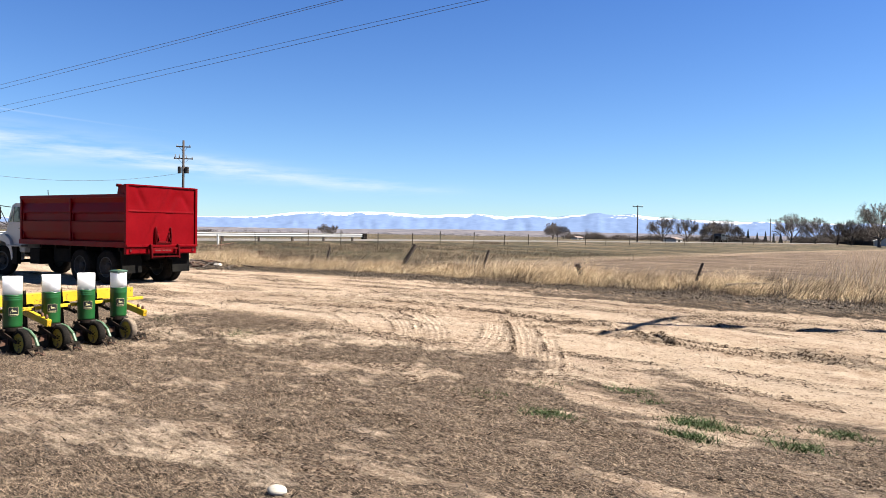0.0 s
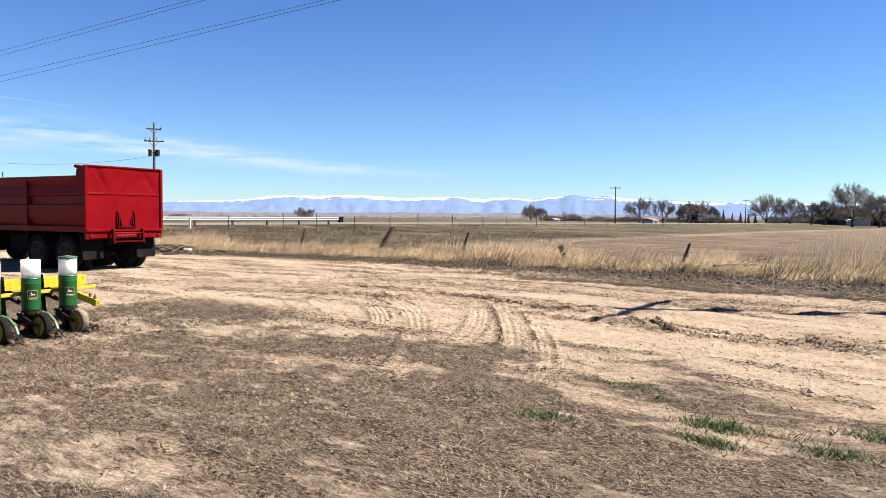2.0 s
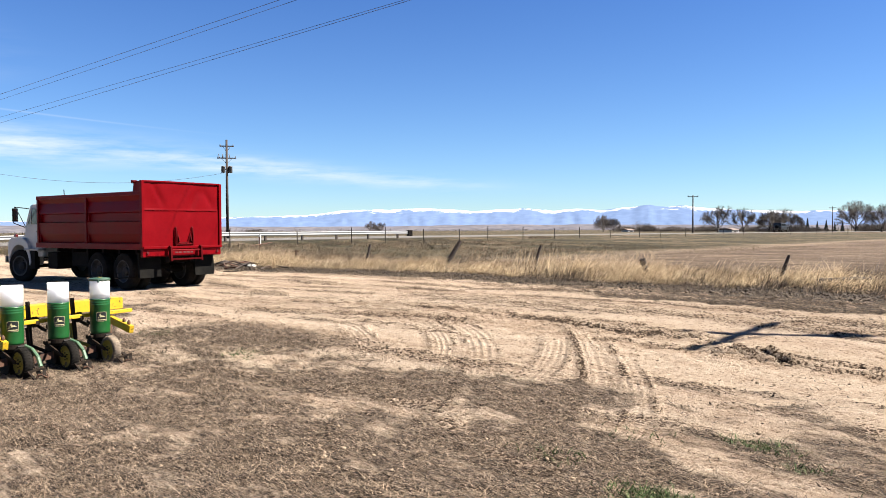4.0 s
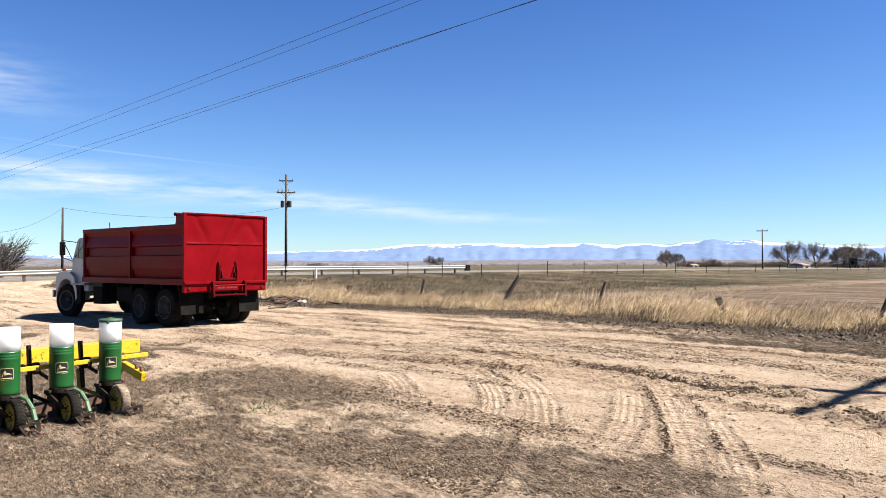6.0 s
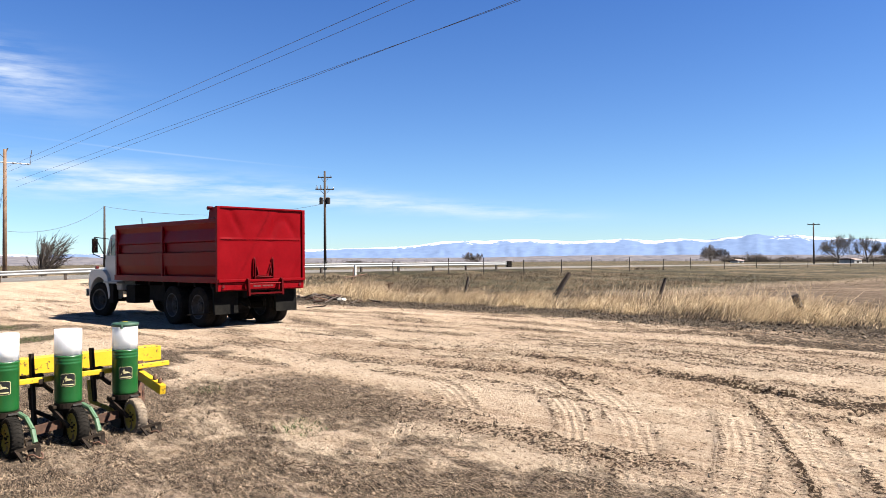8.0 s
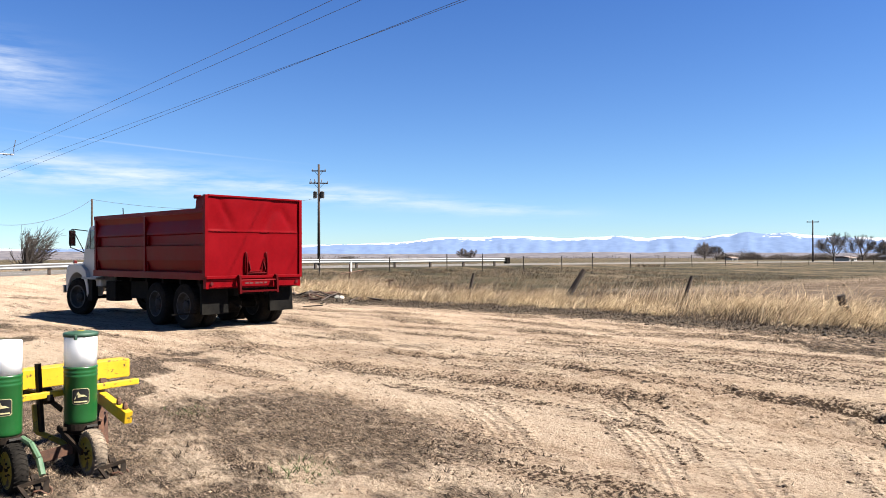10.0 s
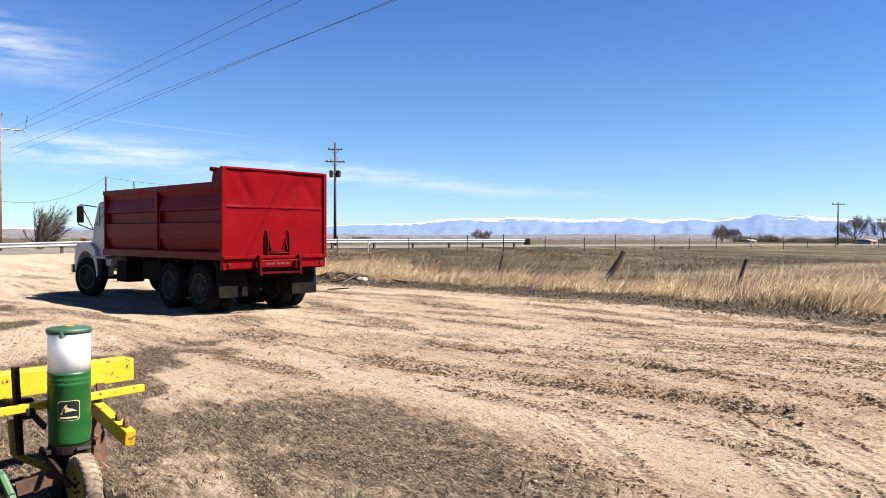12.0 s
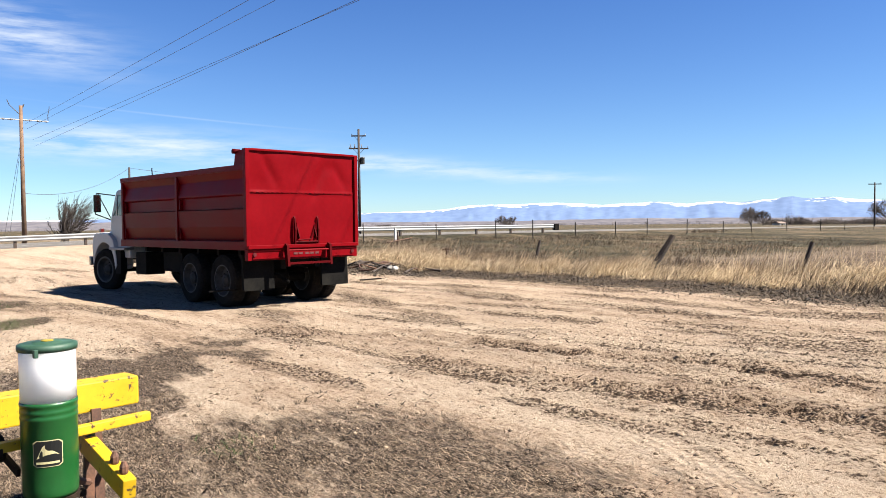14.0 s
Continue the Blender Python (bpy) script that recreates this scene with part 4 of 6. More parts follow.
def leaning_shrub(seed, m):
    """A many-stemmed shrub whose twigs all stream to one side."""
    r_rng = random.Random(seed)
    t = thing("tree", m, "wind-leaning bare dark shrub beyond the guard rail", "tree")
    part("trunk", rod((0, 0, -0.2), (0, 0.35, 0.9), 0.10, 0.07, 7), BARK_DARK, t)
    bm = bmesh.new()
    for k in range(56):
        a = radians(r_rng.uniform(-22, 58) if k < 48 else r_rng.uniform(-70, 75))
        L = (3.3 - 1.4 * abs(a - radians(30))) * r_rng.uniform(0.75, 1.08)
        L = max(0.8, L)
        p = Vector((r_rng.gauss(0, 0.25), r_rng.gauss(0.1, 0.18), r_rng.uniform(0, 0.5)))
        d = Vector((r_rng.gauss(0, 0.28), math.sin(a), math.cos(a))).normalized()
        n = 9
        for i in range(n):
            d = (d + Vector((r_rng.gauss(0, 0.06), r_rng.gauss(0.012, 0.06), r_rng.gauss(0.02, 0.05)))).normalized()
            q = p + d * L / n
            w = 0.026 * (1 - 0.7 * i / n)
            rod(p, q, w, w * 0.9, 4, bm, False)
            if i > 1:
                for _ in range(3):
                    e = (d + Vector((r_rng.gauss(0, 0.35), r_rng.gauss(0.18, 0.35), r_rng.gauss(0.0, 0.3)))).normalized()
                    e2 = (e + Vector((r_rng.gauss(0, 0.2), 0.15 + r_rng.gauss(0, 0.2), r_rng.gauss(0.0, 0.2)))).normalized()
                    f = L * r_rng.uniform(0.07, 0.16)
                    rod(p, p + e * f, 0.016, 0.013, 3, bm, False)
                    rod(p + e * f, p + e * f + e2 * f, 0.013, 0.008, 3, bm, False)
            p = q
    for v in bm.verts:
        v.co.z = max(v.co.z, 0.03)
    part("crown", bm, BARK_DARK, t, "bare leafless twigs streaming one way")
    return t


leaning_shrub(44, pose(-72.0, 15.6, 0.3))


def spruce(seed, h, m):
    r_rng = random.Random(seed)
    t = thing("tree", m, "dark evergreen spruce in the far farm windbreak", "tree", "windbreak spruces")
    part("trunk", rod((0, 0, -0.2), (0, 0, h * 0.9), h * 0.025, 0.02, 6), BARK_DARK, t)
    bm = bmesh.new()
    for i in range(420):
        z = h * (0.08 + 0.9 * r_rng.random())
        rad = h * 0.24 * (1 - z / h) + 0.1
        a = r_rng.random() * 6.283
        r = rad * (0.3 + 0.75 * r_rng.random())
        p = Vector((math.cos(a) * r * 0.3, math.sin(a) * r * 0.3, z + 0.1 * r))
        q = Vector((math.cos(a) * r, math.sin(a) * r, z - 0.25 * r))
        rod(p, q, 0.16, 0.03, 4, bm, False)
    part("crown", bm, NEEDLES, t)
    return t


S1 = spruce(5, 5.6, pose(-113, 318, on_plain(-113, 318)))
for x, y, s in ((-110, 320, 0.8), (-107, 321, 0.9), (-104.5, 323, 0.75), (-102, 324, 0.85), (-30.5, 216, 0.5), (-28, 217, 0.42)):
    copy_thing(S1, pose(x, y, on_plain(x, y), 0, 0, x * 37)).scale = (s, s, s * 0.95)


def brush_line(points, n, h, seed, mat, label, wide=2.0):
    """Far leafless brush: a crowd of forked stems with fine twigs, in clumps of uneven height."""
    rr = random.Random(seed)
    segs = []
    total = sum((Vector(b) - Vector(a)).length for a, b in zip(points, points[1:]))
    for _ in range(n):
        s = rr.random() * total
        for a, b in zip(points, points[1:]):
            L = (Vector(b) - Vector(a)).length
            if s <= L:
                break
            s -= L
        p = Vector(a).lerp(Vector(b), s / L) + Vector((rr.gauss(0, wide), rr.gauss(0, wide), 0))
        p.z -= float(fall(p.x, p.y))
        clump = 0.35 + 1.44 * abs(noise.noise((p.x * 0.05, p.y * 0.05, seed)))
        hh = h * clump * (0.55 + 0.5 * rr.random())
        mid = p + Vector((rr.gauss(0, 0.10), rr.gauss(0, 0.10), 0.42)) * hh
        w = 0.010 * hh + 0.012
        segs.append((*p, *mid, w * 1.6, w))
        for _k in range(5):
            tip = mid + Vector((rr.gauss(0, 0.20), rr.gauss(0, 0.20), rr.uniform(0.10, 0.52))) * hh
            segs.append((*mid, *tip, w * 0.8, w * 0.4))
            for _j in range(2):
                root = mid.lerp(tip, rr.uniform(0.35, 0.9))
                end = root + Vector((rr.gauss(0, 0.11), rr.gauss(0, 0.11), rr.uniform(-0.02, 0.16))) * hh
                segs.append((*root, *end, w * 0.5, w * 0.3))
    return tagged(new("brush", tubes("brush", segs, mat)), label, "brush", kind="stuff")


brush_line([(-215, 345, 0), (-190, 330, 0), (-150, 318, 0), (-128, 315, 0)], 2600, 4.6, 1, BARK, "far row of bare leafless brush and small trees", 3)
brush_line([(-70, 246, 0), (-60, 252, 0), (-48, 240, 0), (-36, 226, 0)], 4200, 6.6, 2, BARK, "dense far windbreak of bare brown trees", 2.5)
brush_line([(-98, 238, 0), (-86, 250, 0), (-118, 300, 0)], 1000, 4.2, 9, BARK_DARK, "bare brush beneath the farmstead trees", 3)
brush_line([(-470, 150, 1.0), (-440, 178, 1.0), (-405, 188, 1.0)], 700, 5.5, 3, BARK_DARK, "far thicket of bare trees on the plain", 4)
brush_line([(-430, 255, 1.0), (-422, 262, 1.0)], 160, 4.0, 4, BARK_DARK, "far clump of bare trees on the plain", 2)
brush_line([(-395, 110, -0.5), (-385, 127, -0.5), (-379, 139, -0.5)], 130, 3.4, 5, BARK_DARK, "far low shrubs on the plain", 3)
brush_line([(-900, -60, 0), (-760, 300, 0), (-640, 560, 0), (-420, 800, 0), (-150, 900, 0), (200, 900, 0)], 2600, 4.5, 6, SCRUB, "thin far line of brush along the horizon", 14)
brush_line([(-52.5, 66, 0.2), (-51, 68, 0.2)], 60, 1.1, 7, WEED, "grey bare bush beside the field fence", 0.5)


# ---- far buildings, car ----
def shed(x, y, w, d, h, a, wall, roof, label):
    b = thing("farm_building", pose(x, y, on_plain(x, y, 0.0), 0, 0, a), label, "building")
    part("wall", block(-w / 2, w / 2, -d / 2, d / 2, 0, h * 0.62), wall, b)
    part("roof", extrude_outline([(-w / 2 - 0.3, h * 0.62), (w / 2 + 0.3, h * 0.62), (w / 2, h * 0.72), (0, h), (-w / 2, h * 0.72)], -d / 2 - 0.3, d / 2 + 0.3), roof, b)
    part("door", block(w / 2, w / 2 + 0.05, -d * 0.2, d * 0.1, 0, h * 0.45), BLACK, b)
    part("window", block(w / 2, w / 2 + 0.05, d * 0.2, d * 0.35, h * 0.25, h * 0.45), GLASS, b)
    return b


shed(-121, 300, 6, 17, 2.4, 22, BARN, ROOF, "long low far shed with a pale roof by the trees")
shed(-106, 232, 4, 8, 1.7, 10, WHITE, BARN, "small far white house beneath bare trees")
shed(-44, 222, 5, 9, 2.4, 15, WHITE, ROOF, "far white farm house among bare trees")
shed(-160, 262, 3, 4, 1.6, 0, WHITE, BARN, "tiny far white shed beside a bare tree")


def car_wheel(parent, x, y, r, w):
    wheel = part("wheel", lathe([(r * 0.55, -w / 2), (r * 0.92, -w / 2), (r, -w * 0.35), (r, w * 0.35), (r * 0.92, w / 2), (r * 0.55, w / 2)], 20, "Y", at=(x, y, r), ring=True), RUBBER, parent, smooth=False)
    part("rim", lathe([(r * 0.5, -w * 0.42), (r * 0.56, -w * 0.45), (r * 0.56, w * 0.45), (r * 0.5, w * 0.42)], 16, "Y", at=(x, y, r)), RIM, wheel)
    return wheel


jeep = thing("car", pose(-62.3, 160.0, float(road_level(160.0)) + 0.05, 0, 0, 90), "black boxy off-road car on the highway", "car")
part("body", extrude_outline([(-1.95, 0.5), (1.9, 0.5), (2.0, 0.75), (1.95, 1.15), (0.75, 1.22), (-1.98, 1.2)], -0.85, 0.85, 0.05), JEEP, jeep)
part("cabin", extrude_outline([(-1.95, 1.2), (0.7, 1.22), (0.4, 1.84), (-1.85, 1.86)], -0.78, 0.78, 0.05), JEEP, jeep)
for s in (-1, 1):
    part("window", block(-0.75, 0.25, s * 0.79 - 0.01, s * 0.79 + 0.01, 1.3, 1.72), GLASS, jeep)
    part("window", block(-1.75, -0.9, s * 0.79 - 0.01, s * 0.79 + 0.01, 1.3, 1.72), GLASS, jeep)
part("windscreen", beam((0.6, 0, 1.3), (0.46, 0, 1.76), 1.3, 0.02), GLASS, jeep)
part("spare_wheel", lathe([(0.2, -0.12), (0.36, -0.12), (0.38, 0), (0.36, 0.12), (0.2, 0.12)], 18, "X", at=(-2.12, 0, 1.05)), RUBBER, jeep)
for x in (-1.2, 1.25):
    for y in (-0.75, 0.75):
        car_wheel(jeep, x, y, 0.4, 0.26)
for s in (-1, 1):
    part("fender", extrude_outline([(0.7, 0.75), (0.85, 0.98), (1.7, 0.98), (1.95, 0.8), (1.7, 0.9), (0.9, 0.9)], s * 0.86 - 0.12, s * 0.86 + 0.12), BLACK, jeep)
    part("tail_light", block(-2.0, -1.93, s * 0.72 - 0.06, s * 0.72 + 0.06, 0.85, 1.05), AMBER, jeep)


# ---- fences ----
def steel_post(x, y, h, lean=(0, 0), group="field fence posts"):
    z = float(ground_z(x, y)[0])
    bm = block(-0.035, 0.035, -0.012, 0.012, -0.3, h)
    block(-0.008, 0.008, -0.05, 0.012, -0.3, h, 0, bm)
    return solid("fence_post", bm, STEEL_POST, pose(x, y, z, lean[0], lean[1], 90), "thin rusty steel fence post in dry grass", "fence post", group)


def wood_post(x, y, top, r, lean_to, label):
    z = float(ground_z(x, y)[0])
    d = Vector((lean_to[0], lean_to[1], 1)).normalized()
    h = (top - z) / d.z
    bm = rod(d * -0.3, d * h * 0.5, r, r * 0.96, 9)
    rod(d * h * 0.5, d * h, r * 0.96, r * 0.85, 9, bm)
    for v in bm.verts:
        v.co += Vector((random.uniform(-1, 1), random.uniform(-1, 1), 0)) * r * 0.12
    return solid("fence_post", bm, WOOD_GREY, pose(x, y, z), label, "fence post", "old leaning posts")


FX = -50.0
fence_y = [20.5, 24.5, 29.5, 35.0, 40.0, 44.0, 48.2, 52.5, 57.0, 62.0, 67.0, 72.3, 78, 84, 90, 96, 102, 108, 114, 120, 126, 132, 138, 145, 152, 160]
for i, y in enumerate(fence_y):
    steel_post(FX + 0.3 * math.sin(i * 2.1), y, 1.25 + 0.15 * math.sin(i * 1.7), (2 * math.sin(i), 2 * math.cos(i * 1.3)))
steel_post(-51.0, 18.2, 1.5, (0, 14))
steel_post(-57.0, 21.5, 1.35)
for h in (0.35, 0.7, 1.05):
    bm = bmesh.new()
    for a, b in zip(fence_y, fence_y[1:]):
        za, zb = float(ground_z(FX, a)[0]), float(ground_z(FX, b)[0])
        rod((FX, a, za + h), (FX, b, zb + h), 0.006, None, 4, bm, False)
    solid("fence_wire", bm, STEEL_POST, pose(0, 0, 0), "thin rusty barbed wire along the field fence", "fence wire", "field fence wires")
wood_post(-21.50, 22.20, 1.07, 0.088, (0.33, 0.55), "old grey wooden fence post leaning steeply over dry grass")
wood_post(-17.05, 21.90, 0.97, 0.050, (0.20, 0.28), "thin old wooden fence post leaning in dry grass")
wood_post(-9.18, 22.35, 0.82, 0.050, (0.30, 0.13), "thin dark wooden fence post leaning in dry grass")
wood_post(-26.85, 22.75, 0.86, 0.050, (0.14, 0.2), "short dark wooden fence post leaning in dry grass")
wood_post(-12.60, 21.65, 0.66, 0.095, (-0.25, -0.3), "broken stub of an old wooden post lying against weeds")
wood_post(-33.5, 16.8, 0.75, 0.05, (-0.1, 0.15), "short dark wooden fence post at the lane edge")
white_post = solid("marker_post", block(-0.07, 0.07, -0.07, 0.07, -0.2, 0.85, 0.015), ROOF, pose(-53.0, 33.6, float(ground_z(-53.0, 33.6)[0])), "short white square marker post near the highway", "post")
gate_z = float(ground_z(-39.0, 25.0)[0])
gate = thing("old_gate", pose(-39.0, 25.0, gate_z, 0, 0, 115), "rusty scrap gate panel with mesh on a post in weeds", "gate")
part("post", rod((0, 0, -0.3), (0, 0, 0.95), 0.035, 0.03, 6), RUST, gate)
part("rail", rod((-0.9, 0, 0.45), (1.3, 0, 0.62), 0.025, None, 6), RUST, gate)
for i in range(8):
    part("mesh_wire", rod((-0.8 + i * 0.25, 0, 0.05), (-0.8 + i * 0.25, 0, 0.48 + 0.02 * i), 0.008, None, 5), RUST, gate)


# ---- truck ----
def prism_x(points, x0, x1, bevel=0.0):
    """A prism from an outline in y and z, from x0 to x1."""
    bm = extrude_outline(points, x0, x1, bevel)
    for v in bm.verts:
        v.co = Vector((v.co.y, v.co.x, v.co.z))
    bmesh.ops.recalc_face_normals(bm, faces=list(bm.faces))
    return bm


TRUCK_Z = -0.06
truck = thing("dump_truck", pose(-21.0, 11.61, TRUCK_Z, 0, 0, 189.3), "red steel grain box truck with white cab standing on dirt lane", "truck")
BW, BL, ZF, ZS, ZT = 1.22, 5.47, 1.13, 2.63, 2.91


def box_side(s, label):
    """A pressed steel side with two bays of sloping panels between stakes."""
    prof = [(0.0, ZS - 0.10), (-0.07, ZS - 0.24), (-0.015, ZS - 0.50), (-0.015, ZS - 0.53), (-0.07, ZS - 0.56), (-0.07, ZS - 0.78), (-0.005, ZS - 0.80), (-0.02, ZS - 1.08), (-0.02, ZS - 1.12), (-0.085, ZS - 1.36), (0.0, ZS - 1.40)]
    inner = [(-0.13, ZS - 1.40), (-0.13, ZS - 0.10)]
    side = part("side_wall", prism_x([(s * (BW + a), z) for a, z in prof + inner], 0.06, BL - 0.02), RED, truck, label)
    part("top_rail", block(0.02, BL, s * BW - 0.10 if s > 0 else s * BW - 0.025, s * BW + 0.025 if s > 0 else s * BW + 0.10, ZS - 0.10, ZS, 0.008), RED, side)
    part("bottom_rail", block(0.02, BL + 0.05, s * BW - 0.12 if s > 0 else s * BW - 0.02, s * BW + 0.02 if s > 0 else s * BW + 0.12, ZF - 0.04, ZF + 0.115, 0.008), RED, side)
    for x0, x1 in ((0.03, 0.11), (2.70, 2.79), (BL - 0.09, BL)):
        part("stake", block(x0, x1, min(s * (BW - 0.1), s * (BW + 0.012)), max(s * (BW - 0.1), s * (BW + 0.012)), ZF + 0.10, ZS - 0.09, 0.006), RED, side)
    for x0 in (0.11, 2.79):
        for z0, z1 in ((ZS - 0.79, ZS - 0.55), (ZS - 1.38, ZS - 1.12)):
            g = prism_x([(s * (BW - 0.08), z0), (s * (BW - 0.005), z0 + 0.02), (s * (BW - 0.005), z1 - 0.02), (s * (BW - 0.08), z1)], x0, x0 + 0.02)
            part("gusset", g, RED, side)
            g = prism_x([(s * (BW - 0.08), z0), (s * (BW - 0.005), z0 + 0.02), (s * (BW - 0.005), z1 - 0.02), (s * (BW - 0.08), z1)], x0 + 2.5, x0 + 2.52)
            part("gusset", g, RED, side)
    return side


box_side(1, "pressed red steel side with sloping panels and stakes")
box_side(-1, "pressed red steel side with sloping panels and stakes")
part("headboard", block(BL - 0.06, BL - 0.01, -BW + 0.13, BW - 0.13, ZF, ZS - 0.02), RED, truck)
part("box_floor", block(0.06, BL - 0.06, -BW + 0.13, BW - 0.13, ZF - 0.02, ZF + 0.04), DARK_RED, truck)

# tailgate sheet with shallow dents
bm = bmesh.new()
nu, nv = 60, 48
grid = []
for j in range(nv + 1):
    row = []
    for i in range(nu + 1):
        y, z = -BW + 0.05 + (2 * BW - 0.10) * i / nu, ZF + 0.04 + (ZT - ZF - 0.07) * j / nv
        q = noise.noise((y * 1.5, z * 1.3, 3.1)) * 0.030 * (1 if z > 2.15 else 0.35)
        for cy, cz, w, h, a, tilt in ((-0.35, 2.42, 0.11, 0.34, 0.030, 0.35), (0.75, 2.55, 0.09, 0.3, 0.028, -0.5), (-0.85, 2.45, 0.10, 0.22, 0.024, -0.5), (0.1, 2.6, 0.22, 0.2, 0.018, 0.2), (-0.62, 2.62, 0.16, 0.12, 0.016, 0.0)):
            dy, dz = y - cy + tilt * (z - cz), z - cz
            q += a * math.exp(-(dy / w) ** 2 - (dz / h) ** 2)
        q -= 0.007 * math.exp(-((z - 2.13) / 0.012) ** 2)
        row.append(bm.verts.new((0.012 + q, y, z)))
    grid.append(row)
for j in range(nv):
    for i in range(nu):
        bm.faces.new((grid[j][i + 1], grid[j][i], grid[j + 1][i], grid[j + 1][i + 1]))
back = [[bm.verts.new((0.05, v.co.y, v.co.z)) for v in (grid[j][0], grid[j][nu])] for j in (0, nv)]
bm.faces.new((back[0][0], back[0][1], back[1][1], back[1][0]))
tailgate = part("tailgate", bm, RED, truck, "dented bright red tailgate", True)
part("seam", block(0.0, 0.012, -BW + 0.06, BW - 0.06, 2.126, 2.134), RED, tailgate)
for i in range(22):
    y = -BW + 0.12 + i * 0.104
    part("weld", rod((-0.004, y, 2.141), (-0.004, y + random.uniform(0.02, 0.06), 2.141), 0.007, None, 6), RED, tailgate)
for s in (-1, 1):
    part("edge_post", block(-0.03, 0.07, s * BW - 0.04, s * BW + 0.04, ZF + 0.02, ZT, 0.008), RED, tailgate)
    part("wing", extrude_outline([(0.20, ZS), (0.46, ZS), (0.40, ZT - 0.02), (0.07, ZT - 0.01), (0.07, ZS + 0.13)], s * (BW - 0.03) - 0.015, s * (BW - 0.03) + 0.015), RED, tailgate)
    part("hinge", rod((0.40, s * (BW - 0.10), ZT - 0.03), (0.40, s * (BW + 0.04), ZT - 0.03), 0.045, None, 12), DARK_RED, tailgate, smooth=True)
    part("strut", beam((0.10, s * (BW - 0.05), ZS), (0.36, s * (BW - 0.05), ZT - 0.08), 0.03, 0.05), DARK_RED, tailgate)
part("top_edge", block(-0.03, 0.07, -BW + 0.04, BW - 0.04, ZT - 0.035, ZT + 0.006, 0.008), RED, tailgate)

# sill and apron below the gate
part("sill", block(-0.06, 0.12, -BW - 0.02, BW + 0.02, ZF - 0.02, ZF + 0.045, 0.008), RED, truck)
apron = part("apron", block(-0.01, 0.10, -BW - 0.01, BW + 0.01, 0.90, ZF - 0.02, 0.006), RED, truck, "red rear apron with lamps")
for s in (-1, 1):
    part("recess_frame", block(-0.03, -0.008, min(s * 0.50, s * 1.14), max(s * 0.50, s * 1.14), 0.93, 0.95), RED, apron)
    part("recess_frame", block(-0.03, -0.008, min(s * 0.50, s * 1.14), max(s * 0.50, s * 1.14), 1.07, 1.09), RED, apron)
    part("tail_lamp", lathe([(0.036, -0.02), (0.036, 0.0), (0.015, 0.010)], 14, "X", at=(-0.02, s * 1.10, 1.01)), AMBER, apron)
for i, (y0, y1) in enumerate(((-0.30, -0.22), (-0.19, -0.10), (-0.08, 0.01), (0.06, 0.16), (0.18, 0.27))):
    part("faded_mark", block(-0.014, -0.008, y0, y1, 0.985, 1.025), BAR, apron)
step = part("rear_step", beam((-0.16, -0.50, 0.83), (-0.16, 0.50, 0.83), 0.05, 0.04), DARK_RED, truck, "red tube step under the gate")
for y in (-0.50, 0.46):
    part("step_hanger", extrude_outline([(-0.05, 1.14), (-0.10, 1.20), (-0.16, 1.16), (-0.19, 0.78), (-0.12, 0.78), (-0.08, 0.94)], y, y + 0.05), DARK_RED, step)
part("pull_bar", rod((-0.13, -0.48, 1.07), (-0.13, 0.48, 1.07), 0.018), RED, step)
# grain chute frame in the gate
chute = part("chute_slide", block(-0.030, -0.008, -0.22, 0.20, 1.22, 1.58), RED, truck, "sliding grain door with raised side rails")
for y, a in ((-0.27, -0.03), (0.25, 0.03)):
    part("chute_rail", extrude_outline([(-0.012, 1.18), (-0.06, 1.18), (-0.08, 1.45), (-0.05, 1.66), (-0.012, 1.70)], y - 0.014, y + 0.014), DARK_RED, chute)
    part("chute_gusset", extrude_outline([(-0.012, 1.25), (-0.012, 1.55), (-0.10, 1.30)], y + 0.06 * (1 if y < 0 else -1), y + 0.075 * (1 if y < 0 else -1)), DARK_RED, chute)
part("chute_handle", path_rod([(-0.05, -0.20, 1.55), (-0.07, -0.10, 1.27), (-0.07, 0.20, 1.25)], 0.011, 6), DARK_RED, chute)
part("chute_bar", rod((-0.05, -0.25, 1.22), (-0.05, 0.25, 1.22), 0.016), DARK_RED, chute)

# chassis
frame_part = part("chassis", block(0.15, 7.6, -0.45, -0.33, 0.72, 0.98), BLACK, truck, "black steel chassis rails")
part("frame_rail", block(0.15, 7.6, 0.33, 0.45, 0.72, 0.98), BLACK, frame_part)
for x in (0.3, 1.6, 2.9, 4.2, 5.4):
    part("crossmember", block(x, x + 0.1, -0.33, 0.33, 0.74, 0.95), BLACK, frame_part)
for x in (0.5, 1.3, 2.1, 2.9, 3.7, 4.5):
    part("bolster", block(x, x + 0.09, -BW + 0.14, BW - 0.14, 0.98, ZF - 0.03), BLACK, frame_part)
part("pump_box", block(3.3, 4.2, 0.47, 0.85, 0.55, 0.98, 0.02), BLACK, frame_part)
part("fuel_tank", lathe([(0.05, 4.35), (0.27, 4.37), (0.27, 5.25), (0.05, 5.27)], 20, "X", at=(0, -0.78, 0.68)), BLACK, frame_part)
part("battery_box", block(4.75, 5.3, 0.55, 1.0, 0.45, 0.95, 0.02), BLACK, frame_part)
part("drive_shaft", rod((2.4, 0, 0.62), (5.6, 0, 0.75), 0.06), BLACK, frame_part)
